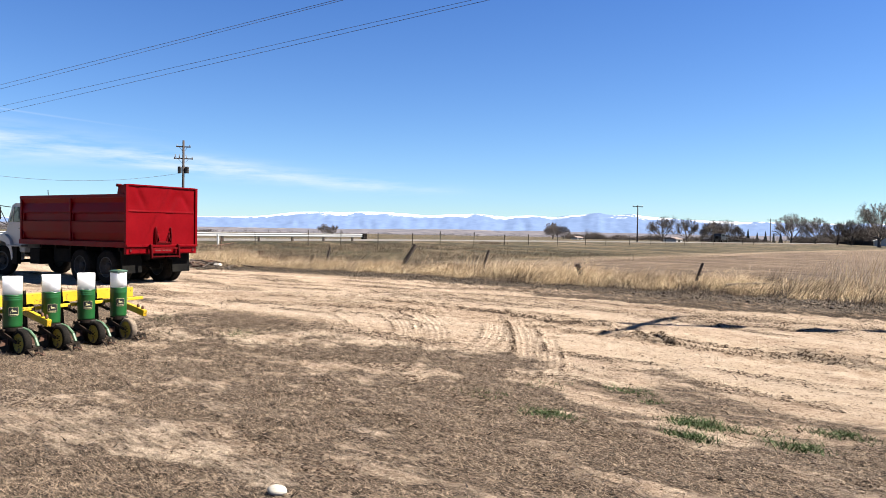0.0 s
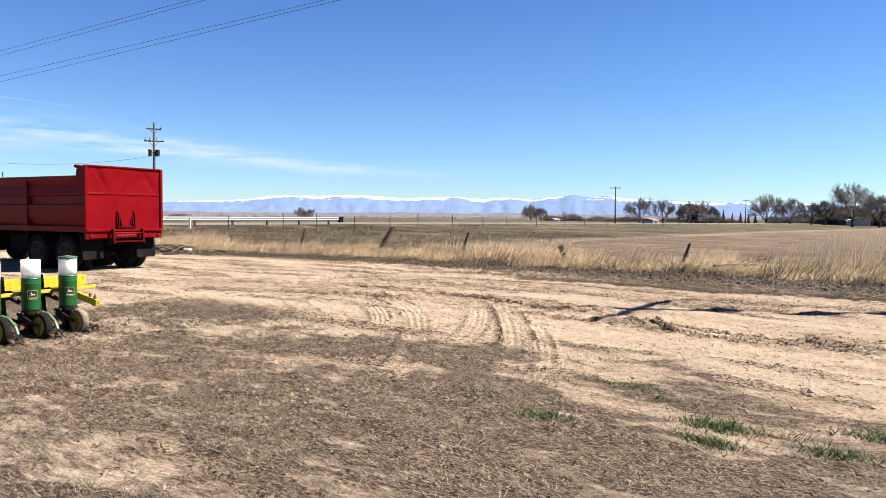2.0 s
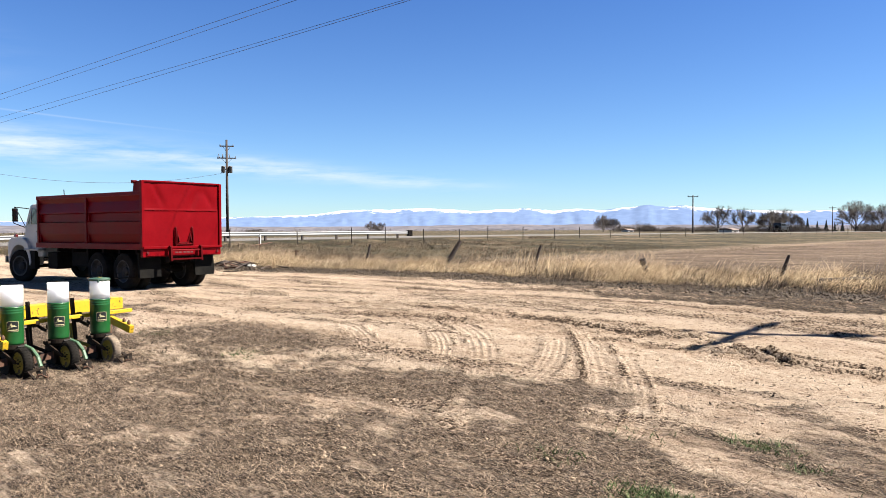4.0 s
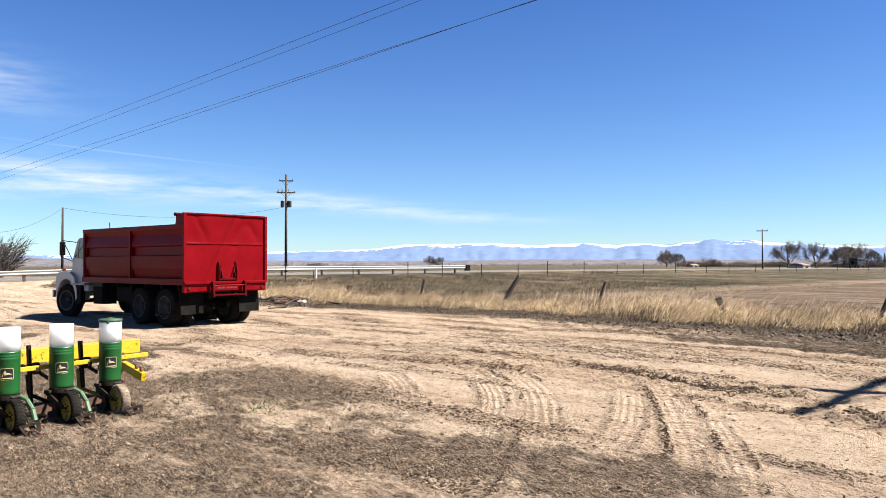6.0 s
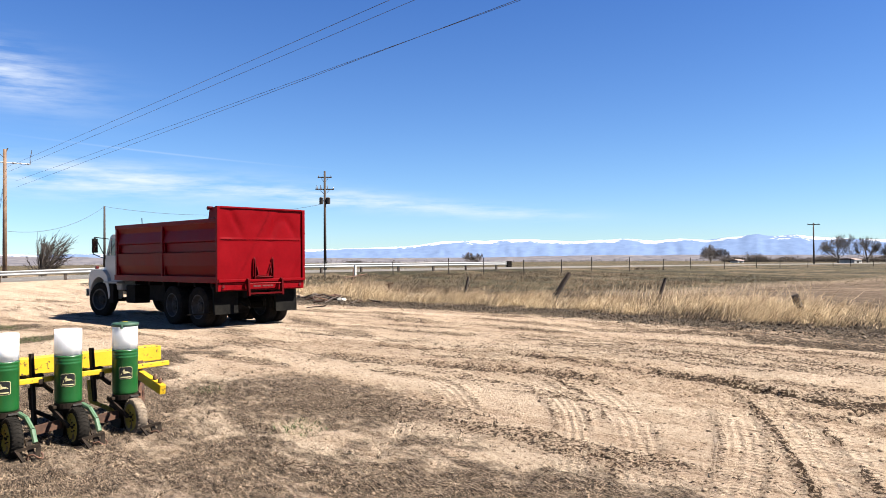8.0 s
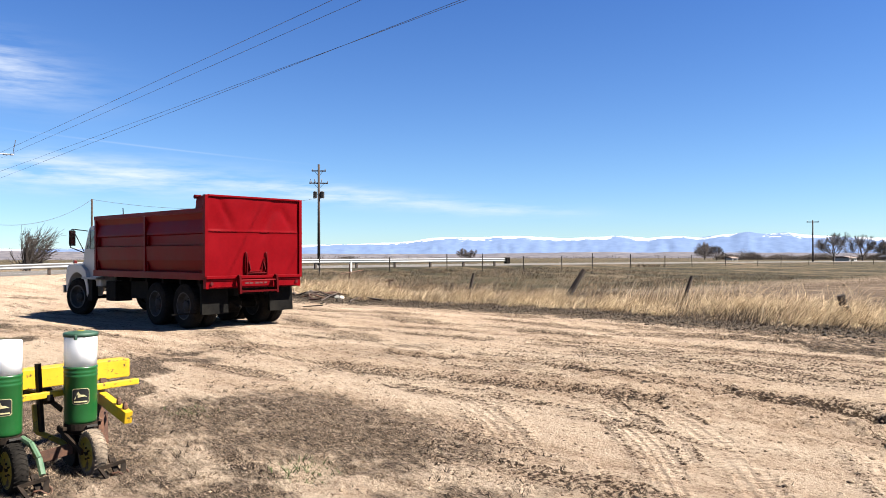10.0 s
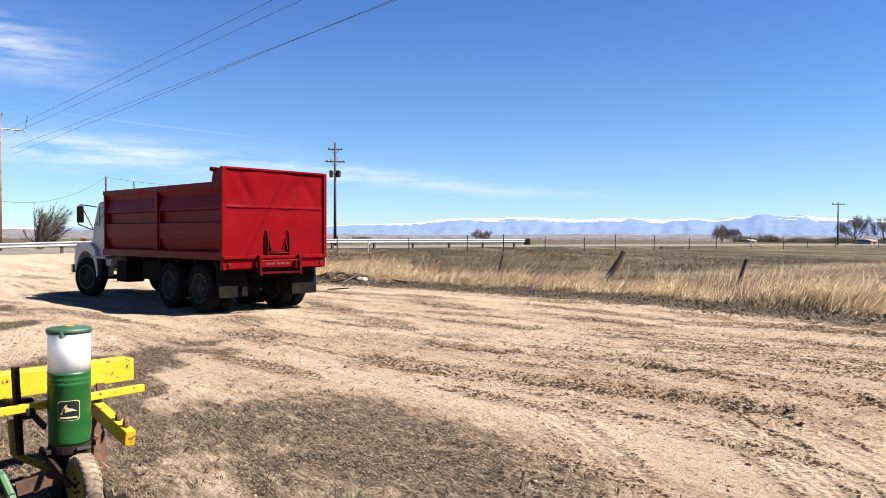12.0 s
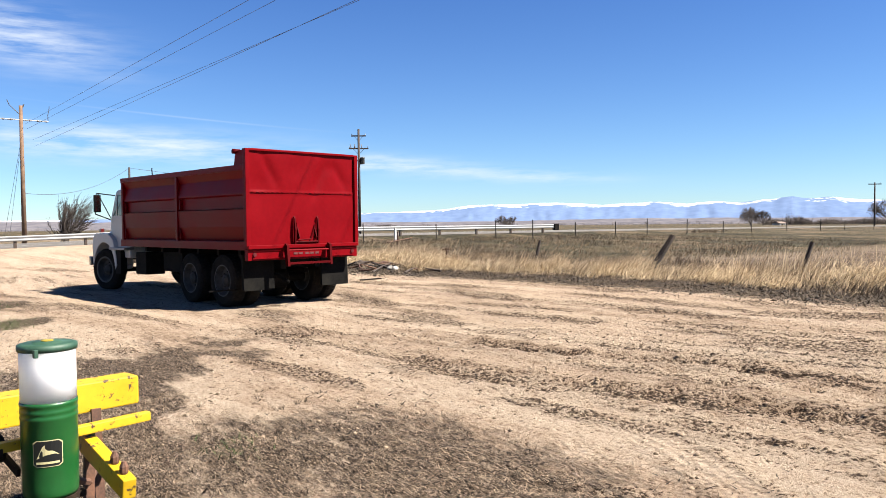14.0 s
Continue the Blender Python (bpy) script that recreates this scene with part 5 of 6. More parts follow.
for x in (1.03, 2.32):
    ax = part("axle", lathe([(0.09, -1.0), (0.10, -0.25), (0.22, -0.16), (0.22, 0.16), (0.10, 0.25), (0.09, 1.0)], 14, "Y", at=(x, 0, 0.5)), BLACK, frame_part)
    part("leaf_spring", block(x - 0.45, x + 0.45, 0.36, 0.46, 0.60, 0.68), BLACK, ax)
    part("leaf_spring", block(x - 0.45, x + 0.45, -0.46, -0.36, 0.60, 0.68), BLACK, ax)
part("axle", rod((6.85, -0.95, 0.48), (6.85, 0.95, 0.48), 0.06), BLACK, frame_part)
part("wing_bolt", rod((0.7, 0.5, 0.75), (0.25, 0.2, 0.45), 0.03), BLACK, frame_part)


def truck_wheel(x, y, r, w, dish, m=None):
    """A lorry wheel with lugged tread, sidewall, rim, hub and nuts; dish tells which side its hollow faces."""
    prof = [(r * 0.56, -w * 0.46), (r * 0.66, -w * 0.50), (r * 0.88, -w * 0.50), (r * 0.97, -w * 0.40), (r, -w * 0.2), (r, w * 0.2), (r * 0.97, w * 0.40), (r * 0.88, w * 0.50), (r * 0.66, w * 0.50), (r * 0.56, w * 0.46)]
    wheel = part("wheel", lathe(prof, 40, "Y", ring=True), RUBBER, truck)
    wheel.location = (x, y, r)
    lugs = bmesh.new()
    for i in range(44):
        a = 2 * math.pi * i / 44
        for s, k in ((-1, 0.0), (1, 0.5)):
            aa = a + k * 2 * math.pi / 44
            rod((math.cos(aa) * r, s * w * 0.05, math.sin(aa) * r), (math.cos(aa + 0.05) * r * 0.985, s * w * 0.43, math.sin(aa + 0.05) * r * 0.985), 0.009, 0.009, 4, lugs)
    part("tread", lugs, RUBBER, wheel)
    s = dish
    part("rim", lathe([(r * 0.10, s * w * 0.0), (r * 0.30, s * w * 0.02), (r * 0.46, s * w * 0.10), (r * 0.54, s * w * 0.40), (r * 0.57, s * w * 0.50), (r * 0.61, s * w * 0.50), (r * 0.60, s * w * -0.2)], 32, "Y"), RIM, wheel, "dusty steel rim")
    part("lock_ring", lathe([(r * 0.555, s * w * 0.47), (r * 0.57, s * w * 0.53), (r * 0.63, s * w * 0.53), (r * 0.64, s * w * 0.47)], 36, "Y", ring=True), RING, wheel, "worn pale rim edge")
    part("hub", lathe([(r * 0.24, s * w * 0.02), (r * 0.22, s * w * 0.30), (r * 0.13, s * w * 0.42), (r * 0.10, s * w * 0.44)], 18, "Y"), RIM if s else BLACK, wheel)
    first = part("wheel_nut", rod((0, s * w * 0.02, 0), (0, s * w * 0.14, 0), 0.018, None, 6), RIM, wheel)
    for i in range(8):
        nut = first if i == 0 else new("wheel_nut", first.data)
        nut.parent = wheel
        nut.location = (math.cos(math.pi * i / 4) * r * 0.32, 0, math.sin(math.pi * i / 4) * r * 0.32)
    return wheel


for x in (1.03, 2.32):
    for s in (-1, 1):
        truck_wheel(x, s * 1.04, 0.5, 0.27, s * 0.9)
        truck_wheel(x, s * 0.72, 0.5, 0.27, -s * 0.9)
for s in (-1, 1):
    fw = truck_wheel(6.85, s * 0.98, 0.5, 0.27, s * 1.0)
    fw.rotation_euler = (0, 0, radians(14))
    bm = extrude_outline([(-0.06, 0.98), (0.02, 0.98), (-0.02, 0.36), (-0.10, 0.34)], 0, 0.64, 0.004)
    flap = part("mud_flap", bm, FLAP, truck, "black rubber mud flap")
    flap.location = (0.32, 0.54 if s > 0 else -1.18, 0)
    part("flap_bracket", block(0.24, 0.34, min(s * 0.45, s * 1.2), max(s * 0.45, s * 1.2), 0.96, 1.0), BLACK, truck)
    part("flap_weight", block(0.22, 0.26, min(s * 0.58, s * 1.16), max(s * 0.58, s * 1.16), 0.345, 0.37), BLACK, flap)

# cab and bonnet
cab = part("cab", extrude_outline([(5.62, 0.80), (6.62, 0.80), (6.72, 1.10), (6.70, 1.72), (6.36, 2.36), (6.20, 2.42), (5.70, 2.42), (5.62, 2.34)], -1.0, 1.0, 0.045), WHITE, truck, "plain white painted cab")
for s in (-1, 1):
    y0, y1 = (1.0, 1.012) if s > 0 else (-1.012, -1.0)
    part("side_window", extrude_outline([(5.78, 1.80), (6.50, 1.80), (6.26, 2.28), (5.80, 2.28)], y0, y1), GLASS, cab, "dark cab side window")
    part("quarter_bar", beam((6.28, s * 1.014, 1.80), (6.22, s * 1.014, 2.28), 0.02, 0.03), WHITE, cab)
    door = part("door", extrude_outline([(5.72, 0.95), (6.58, 0.95), (6.60, 1.72), (6.56, 1.78), (5.72, 1.78)], min(s * 1.002, s * 1.016), max(s * 1.002, s * 1.016), 0.004), WHITE, cab)
    part("handle", block(5.78, 5.92, min(s * 1.018, s * 1.04), max(s * 1.018, s * 1.04), 1.56, 1.59), CHROME, door)
    part("step", block(5.55, 6.45, min(s * 0.92, s * 1.16), max(s * 0.92, s * 1.16), 0.99, 1.05, 0.01), GALV, cab, "pale running board")
    part("step_hanger", block(5.9, 6.2, min(s * 0.95, s * 1.1), max(s * 0.95, s * 1.1), 0.42, 0.99, 0.01), BLACK, cab)
    mir = part("mirror", block(6.44, 6.50, min(s * 1.31, s * 1.47), max(s * 1.31, s * 1.47), 1.88, 2.29, 0.02), BLACK, cab, "tall side mirror in black housing")
    part("mirror_glass", block(6.430, 6.437, min(s * 1.33, s * 1.45), max(s * 1.33, s * 1.45), 1.91, 2.26), CHROME, mir)
    part("mirror_arm", path_rod([(6.40, s * 1.0, 2.28), (6.52, s * 1.38, 2.33), (6.52, s * 1.42, 1.84), (6.62, s * 1.02, 1.70)], 0.013, 6), BLACK, mir)
    part("mirror_brace", rod((6.52, s * 1.36, 2.33), (6.62, s * 1.02, 1.74), 0.012, None, 6), BLACK, mir)
part("windscreen", beam((6.66, 0, 1.78), (6.38, 0, 2.32), 1.7, 0.02), GLASS, cab)
part("rear_window", block(5.60, 5.625, -0.6, 0.6, 1.85, 2.25), GLASS, cab)
for y in (-0.5, -0.25, 0, 0.25, 0.5):
    part("roof_lamp", block(6.12, 6.2, y - 0.04, y + 0.04, 2.42, 2.47, 0.01), AMBER, cab)
bonnet = part("bonnet", extrude_outline([(6.66, 1.0), (7.54, 0.92), (7.60, 1.32), (7.50, 1.42), (6.90, 1.60), (6.68, 1.66)], -0.72, 0.72, 0.05), WHITE, truck, "white sloping bonnet")
part("cowl_vent", block(6.55, 6.75, 0.74, 0.90, 1.40, 1.66, 0.03), WHITE, bonnet)
part("grille", block(7.58, 7.62, -0.55, 0.55, 0.98, 1.30), BLACK, bonnet)
for s in (-1, 1):
    arc = [(6.85 + 0.64 * math.cos(a), 0.52 + 0.64 * math.sin(a)) for a in [math.pi * i / 14 for i in range(0, 15)]]
    outer = [(7.55, 0.62), (7.58, 1.05), (7.52, 1.28), (7.35, 1.38), (6.60, 1.38), (6.30, 1.22), (6.16, 0.86), (6.12, 0.62)]
    pts = outer + arc[::-1]
    part("fender", extrude_outline(pts, min(s * 0.70, s * 1.12), max(s * 0.70, s * 1.12), 0.02), WHITE, bonnet, "white front fender")
    part("signal_lamp", block(7.26, 7.38, s * 0.98 - 0.04, s * 0.98 + 0.04, 1.40, 1.49, 0.012), AMBER, bonnet, "red fender signal lamp")
    part("head_lamp", lathe([(0.1, 0.0), (0.1, 0.04), (0.05, 0.06)], 16, "X", at=(7.58, s * 0.62, 1.12)), CHROME, bonnet)
part("front_bumper", block(7.66, 7.74, -1.15, 1.15, 0.58, 0.80, 0.02), CHROME, truck, "plain front bumper")
part("exhaust_stack", path_rod([(5.54, 0.62, 1.2), (5.54, 0.62, 2.55)], 0.04, 10), BLACK, truck)
part("aerial", rod((4.1, 1.1, 2.63), (4.12, 1.1, 2.80), 0.012, None, 6), BLACK, truck)


# ---- planter ----
GREEN_PALE = material("pale_green_paint", (0.11, 0.21, 0.12), 0.5, vary=0.25, scale=8)
ROW = 0.595
PL = Matrix(((-0.229, -0.9735, 0, -11.883), (0.9735, -0.229, 0, 5.916), (0, 0, 1, -0.205), (0, 0, 0, 1)))
HOP_R = 0.128


def planter_row(i, lid):
    """One row unit: hopper on a seed shoe, drive wheel, fork and knife."""
    m = PL @ pose(-ROW * i, 0, 0)
    unit = thing("planter_row_unit", m, "green planter hopper with white extension over a rubber press wheel" if not lid else "green planter hopper with white extension and green lid", "planter unit", "planter row units")
    rnd = random.Random(i)
    z0, z1, z2 = 0.385, 0.852, 1.108
    r = HOP_R
    hop = part("hopper", lathe([(r * 0.93, z0), (r * 0.97, z0 + 0.02), (r * 0.985, z0 + 0.05), (r, z1 - 0.085), (r * 1.025, z1 - 0.078), (r, z1 - 0.07), (r, z1 - 0.055), (r * 1.025, z1 - 0.048), (r, z1 - 0.04), (r, z1 - 0.022), (r * 1.025, z1 - 0.015), (r * 1.01, z1)], 40), GREEN, unit, "ribbed green steel hopper", True)
    part("extension", lathe([(r * 0.985, z1 - 0.01), (r * 0.985, z2 - 0.004), (r * 0.97, z2), (r * 0.93, z2), (r * 0.91, z2 - 0.012), (0.01, z2 - 0.014)], 40), PLASTIC, unit, "white plastic hopper extension", True)
    if lid:
        top = part("lid", lathe([(r * 1.04, z2 - 0.012), (r * 1.06, z2 + 0.004), (r * 1.05, z2 + 0.018), (r * 0.9, z2 + 0.024), (r * 0.55, z2 + 0.022), (r * 0.5, z2 + 0.030), (0.01, z2 + 0.030)], 40), LID, unit, "faded green round lid", True)
        part("lid_cap", lathe([(r * 0.22, z2 + 0.028), (r * 0.22, z2 + 0.034), (r * 0.1, z2 + 0.036)], 20), YELLOW_DULL, top)
        part("latch", block(-0.108, -0.090, -r * 1.0, -r * 0.80, z2 - 0.03, z2 + 0.008, 0.003), LID, top)
    # decal faces the rear
    def patch(x0, x1, za, zb, off, mat, name, n=8, round_=0.0):
        bm = bmesh.new()
        prev = None
        for k in range(n + 1):
            x = x0 + (x1 - x0) * k / n
            a = (x + DEC) / r
            trim = round_ * (1 if k in (0, n) else 0)
            px, py = math.sin(a) * (r + off), -math.cos(a) * (r + off)
            cur = (bm.verts.new((px, py, za + trim)), bm.verts.new((px, py, zb - trim)))
            if prev:
                bm.faces.new((prev[0], cur[0], cur[1], prev[1]))
            prev = cur
        return part(name, bm, mat, hop)
    DEC = -0.058
    zc = 0.615
    patch(-0.066, 0.066, zc - 0.064, zc + 0.064, 0.0015, DECAL_CREAM, "decal_border", 8, 0.012)
    patch(-0.062, 0.062, zc - 0.060, zc + 0.060, 0.0025, DECAL_DARK, "decal", 8, 0.012)
    patch(-0.050, 0.050, zc - 0.049, zc - 0.038, 0.0035, DECAL_CREAM, "decal_bar", 6)
    bm = bmesh.new()
    outline = ((-0.048, -0.024), (-0.036, -0.003), (-0.030, 0.014), (-0.022, 0.034), (-0.012, 0.042), (-0.010, 0.026), (0.0, 0.015), (0.022, 0.013), (0.050, -0.008), (0.030, -0.002), (0.012, -0.004), (-0.010, -0.007))
    bm.faces.new([bm.verts.new((math.sin((x + DEC) / r) * (r + 0.0035), -math.cos((x + DEC) / r) * (r + 0.0035), zc + z)) for x, z in outline])
    bmesh.ops.triangulate(bm, faces=list(bm.faces))
    part("decal_shape", bm, DECAL_CREAM, hop)
    # seed plate housing and shoe
    part("hopper_base", lathe([(r * 0.55, 0.29), (r * 0.9, 0.31), (r * 1.0, 0.335), (r * 1.0, z0)], 24), OIL, unit, "dark cast seed plate housing")
    part("hopper_clamp", block(-0.16, 0.16, -0.03, 0.03, 0.335, 0.365, 0.006), OIL, unit)
    part("latch_bar", block(-0.02, 0.07, -0.150, -0.135, 0.360, 0.375), RIM, unit)
    part("seed_tube", beam((0.0, 0.02, 0.33), (0.0, -0.02, 0.03), 0.06, 0.09), OIL, unit)
    for s in (-1, 1):
        part("shoe_plate", extrude_outline([(-0.02, 0.0), (0.02, 0.0), (0.02, 0.24), (-0.02, 0.24)], -0.22, 0.16), OIL, unit) if s < 0 else None
        part("side_arm", beam((s * 0.10 - 0.03, 0.12, 0.34), (s * 0.085 - 0.05, -0.30, 0.20), 0.02, 0.04), OIL, unit)
        part("parallel_link", beam((s * 0.11, 0.10, 0.43 - 0.06 * s), (s * 0.11, 0.46, 0.54 - 0.04 * s), 0.018, 0.04), OIL, unit)
    part("chain_guard", extrude_outline([(0.0, 0.30), (0.05, 0.30), (0.05, 0.27), (0.0, 0.25)], -0.10, 0.02), GREEN, unit)
    if i > 0:
        part("guard_tube", path_rod([(0.085, -0.12, 0.36), (0.10, -0.24, 0.33), (0.105, -0.36, 0.24), (0.10, -0.43, 0.13)], 0.024, 8), GREEN_PALE, unit, "pale green steel chain guard")
    # opener discs
    for s in (-1, 1):
        disc = part("opener_disc", lathe([(0.02, -0.004), (0.17, -0.002), (0.17, 0.002), (0.02, 0.004)], 24, "X"), OIL, unit)
        disc.location = (s * 0.035 - 0.02, 0.10, 0.17)
        disc.rotation_euler = (0, 0, s * 0.1)
    # press wheel
    wr, ww = 0.185, 0.105
    tyre_mat = MUDDY if i == 0 else RUBBER
    wheel = part("press_wheel", lathe([(wr * 0.70, -ww / 2), (wr * 0.90, -ww / 2), (wr, -ww * 0.28), (wr * 1.01, 0), (wr, ww * 0.28), (wr * 0.90, ww / 2), (wr * 0.70, ww / 2)], 36, "X", ring=True), tyre_mat, unit, "chevron-lugged rubber tyre with yellow disc", True)
    wheel.location = (-0.05, -0.30, wr)
    wheel.rotation_euler = (0, 0, radians(-6))
    lugs = bmesh.new()
    for k in range(30):
        a = 2 * math.pi * k / 30
        for s in (-1, 1):
            rod((0, math.cos(a) * wr, math.sin(a) * wr), (s * ww * 0.46, math.cos(a + 0.14) * wr * 0.965, math.sin(a + 0.14) * wr * 0.965), 0.008, 0.006, 4, lugs)
    part("tread", lugs, tyre_mat, wheel)
    part("disc", lathe([(0.012, -ww * 0.40), (wr * 0.25, -ww * 0.42), (wr * 0.30, -ww * 0.34), (wr * 0.62, -ww * 0.30), (wr * 0.72, -ww * 0.52), (wr * 0.74, -ww * 0.52), (wr * 0.74, ww * 0.52), (wr * 0.72, ww * 0.52), (wr * 0.62, ww * 0.30), (wr * 0.30, ww * 0.34), (0.012, ww * 0.42)], 30, "X"), YELLOW_DULL, wheel, "scuffed yellow wheel disc", True)
    for k in range(5):
        a = 2 * math.pi * k / 5
        part("wheel_bolt", rod((-ww * 0.5, math.cos(a) * 0.045, math.sin(a) * 0.045), (-ww * 0.28, math.cos(a) * 0.045, math.sin(a) * 0.045), 0.009, None, 6), OIL, wheel)
    part("hub", rod((-ww * 0.55, 0, 0), (ww * 0.55, 0, 0), 0.014, None, 8), OIL, wheel)
    part("wheel_fork", path_rod([(0.025, -0.20, 0.28), (0.03, -0.30, 0.19), (0.03, -0.50, 0.10)], 0.014, 6), OIL, unit)
    # covering knives and drag behind the wheel
    part("scraper", beam((0.03, -0.44, 0.15), (0.05, -0.50, 0.03), 0.06, 0.012), OIL, unit)
    part("cover_bar", beam((-0.10, -0.50, 0.10), (0.11, -0.50, 0.12), 0.025, 0.025), OIL, unit)
    for s in (-1, 1):
        part("cover_knife", beam((s * 0.10, -0.50, 0.11), (s * 0.06, -0.57, 0.015), 0.04, 0.012), OIL, unit)
    chain = bmesh.new()
    for k in range(9):
        a = 2 * math.pi * k / 9
        b = 2 * math.pi * (k + 1) / 9
        rod((0.05 + 0.07 * math.cos(a), -0.54 + 0.05 * math.sin(a), 0.04 + 0.03 * math.sin(a * 2)), (0.05 + 0.07 * math.cos(b), -0.54 + 0.05 * math.sin(b), 0.04 + 0.03 * math.sin(b * 2)), 0.008, None, 5, chain)
    part("drag_chain", chain, RUST, unit)
    # knife on a curved shank beside the unit
    part("shank", path_rod([(-0.22, 0.34, 0.52), (-0.22, 0.30, 0.30), (-0.10, 0.16, 0.22), (0.0, 0.08, 0.12)], 0.024, 6), YELLOW_DULL if i == 0 else OIL, unit)
    part("foot_plate", beam((-0.30, 0.06, 0.14), (-0.06, 0.0, 0.18), 0.012, 0.09), RUST, unit)
    return unit


for i in range(4):
    planter_row(i, i == 0)

toolbar = thing("planter_toolbar", PL, "heavy yellow square toolbar with chipped paint behind hoppers", "toolbar")
part("main_bar", block(-2.30, 0.72, 0.52, 0.68, 0.62, 0.79, 0.008), YELLOW, toolbar, "chipped yellow box tube")
part("bar_cap", block(0.72, 0.726, 0.53, 0.67, 0.63, 0.78), YELLOW, toolbar)
part("lower_bar", beam((-2.2, 0.13, 0.60), (0.58, 0.13, 0.635), 0.05, 0.05, bevel=0.006), YELLOW, toolbar, "narrow yellow lower bar")
for x in (-2.0, -1.405, -0.81, -0.20):
    part("clamp", block(x - 0.025, x + 0.025, 0.10, 0.72, 0.575, 0.625, 0.006), OIL, toolbar)
    part("clamp_upright", beam((x, 0.26, 0.12 if x != -0.20 else 0.30), (x, 0.33, 0.86), 0.03, 0.06), OIL, toolbar)
    part("clamp_wheel", lathe([(0.03, -0.03), (0.07, -0.025), (0.07, 0.025), (0.03, 0.03)], 16, "X", at=(x + 0.03, 0.22, 0.60)), OIL, toolbar)
for x in (0.42, -2.1):
    part("stand_leg", beam((x, 0.40, 0.0), (x + 0.03, 0.50, 0.64), 0.05, 0.06), RUST, toolbar, "rusty stand leg")
    part("stand_leg", beam((x - 0.16, 0.20, 0.0), (x - 0.14, 0.20, 0.60), 0.04, 0.045), RUST, toolbar)
    part("stand_brace", path_rod([(x - 0.30, 0.10, 0.40), (x - 0.16, 0.18, 0.33), (x, 0.42, 0.34)], 0.02, 6), RUST, toolbar)
for x in (0.27, -1.42):
    arm = part("marker_arm", beam((x, 0.27, 0.555), (x - 0.06, -0.38, 0.43), 0.065, 0.10, bevel=0.006), YELLOW, toolbar, "chipped yellow marker arm")
    for k in (0.72, 0.90):
        part("arm_bolt", lathe([(0.014, 0.04), (0.022, 0.06), (0.022, 0.085), (0.010, 0.11)], 8, at=(x - 0.06 * k, 0.27 - 0.65 * k, 0.555 - 0.125 * k)), RUST, arm)
part("ground_tube", rod((0.45, 0.0, 0.03), (1.0, 0.02, 0.035), 0.028, None, 10), OIL, toolbar, "dark tube resting on ground")


# ---- vegetation and loose things ----
def blade_mesh(name, x, y, h, lean_az, lean, w, mat, label, category, curve=0.35, seg=2, zoff=0.0, clumps=None):
    """Many upright blades, each a narrow bent strip."""
    n = len(x)
    z = ground_z(x, y) + zoff - 0.01
    dx, dy = np.cos(lean_az), np.sin(lean_az)
    turn = rng.random(n) * math.pi
    fx, fy = np.cos(turn) * w / 2, np.sin(turn) * w / 2
    levels = []
    for s in range(seg + 1):
        t = s / seg
        bend = lean * (t * (1 - curve) + curve * t * t)
        px, py, pz = x + dx * bend * h, y + dy * bend * h, z + h * t * np.sqrt(np.maximum(0.05, 1 - (lean * t) ** 2 * 0.6))
        ws = 1 - 0.85 * t
        levels.append((np.stack([px - fx * ws, py - fy * ws, pz], 1), np.stack([px + fx * ws, py + fy * ws, pz], 1)))
    verts = np.stack([v for lv in levels for v in lv], 1).reshape(-1, 3)
    per = 2 * (seg + 1)
    b = np.arange(n)[:, None] * per
    faces = np.concatenate([b + np.array([2 * s, 2 * s + 1, 2 * s + 3, 2 * s + 2]) for s in range(seg)], 0)
    return tagged(new(name, mesh_from(name, verts, faces, mat)), label, category, kind="stuff")


def clumped(n, x0, x1, d0, d1, size, seed_power=1.0):
    """Points along the verge in clumps; d is the distance past its edge."""
    m = max(1, n // 52)
    cx = rng.uniform(x0, x1, m)
    cd = rng.uniform(d0, d1, m)
    pick = rng.integers(0, m, n)
    x = cx[pick] + rng.normal(0, size, n)
    return x, verge_edge(x) + cd[pick] + rng.normal(0, size, n), pick


def wisp(x, y):
    """How tall the growth stands, in clumps."""
    return 0.45 + 1.1 * smooth01((fbm(x * 0.45 + 3, y * 0.5, 4) - 0.32) * 2.4)


x, y, c = clumped(70000, -40, 6, 1.2, 3.0, 0.22)
keep = fbm(x * 0.5 + 13, y * 0.9, 3) > 0.33 + 0.18 * rng.random(len(x))
x, y, c = x[keep], y[keep], c[keep]
turn_c = rng.normal(0.95, 0.95, c.max() + 1)[c] + rng.normal(0, 0.6, len(x))
hs = 0.34 * (0.25 + 1.0 * rng.random(len(x))) * wisp(x, y) * rng.uniform(0.3, 1.75, c.max() + 1)[c]
blade_mesh("dry_grass", x, y, hs, turn_c, 0.5 + 1.3 * rng.random(len(x)), 0.010 + 0.009 * rng.random(len(x)), STRAW_PALE, "tall bleached straw-coloured grass along the lane verge", "grass", 0.7, 3)
x, y, c = clumped(34000, -40, 6, 0.9, 2.2, 0.20)
keep = fbm(x * 0.7 + 33, y * 0.9, 3) > 0.36 + 0.16 * rng.random(len(x))
x, y, c = x[keep], y[keep], c[keep]
turn_c = rng.normal(0.6, 0.8, c.max() + 1)[c] + rng.normal(0, 0.5, len(x))
hs = 0.33 * (0.3 + 0.9 * rng.random(len(x))) * rng.uniform(0.6, 1.5, c.max() + 1)[c]
blade_mesh("dry_grass", x, y, hs, turn_c, 0.8 + 1.1 * rng.random(len(x)), 0.011 + 0.009 * rng.random(len(x)), STRAW_PALE, "bleached straw drooping over the foot of the verge", "grass", 0.7)
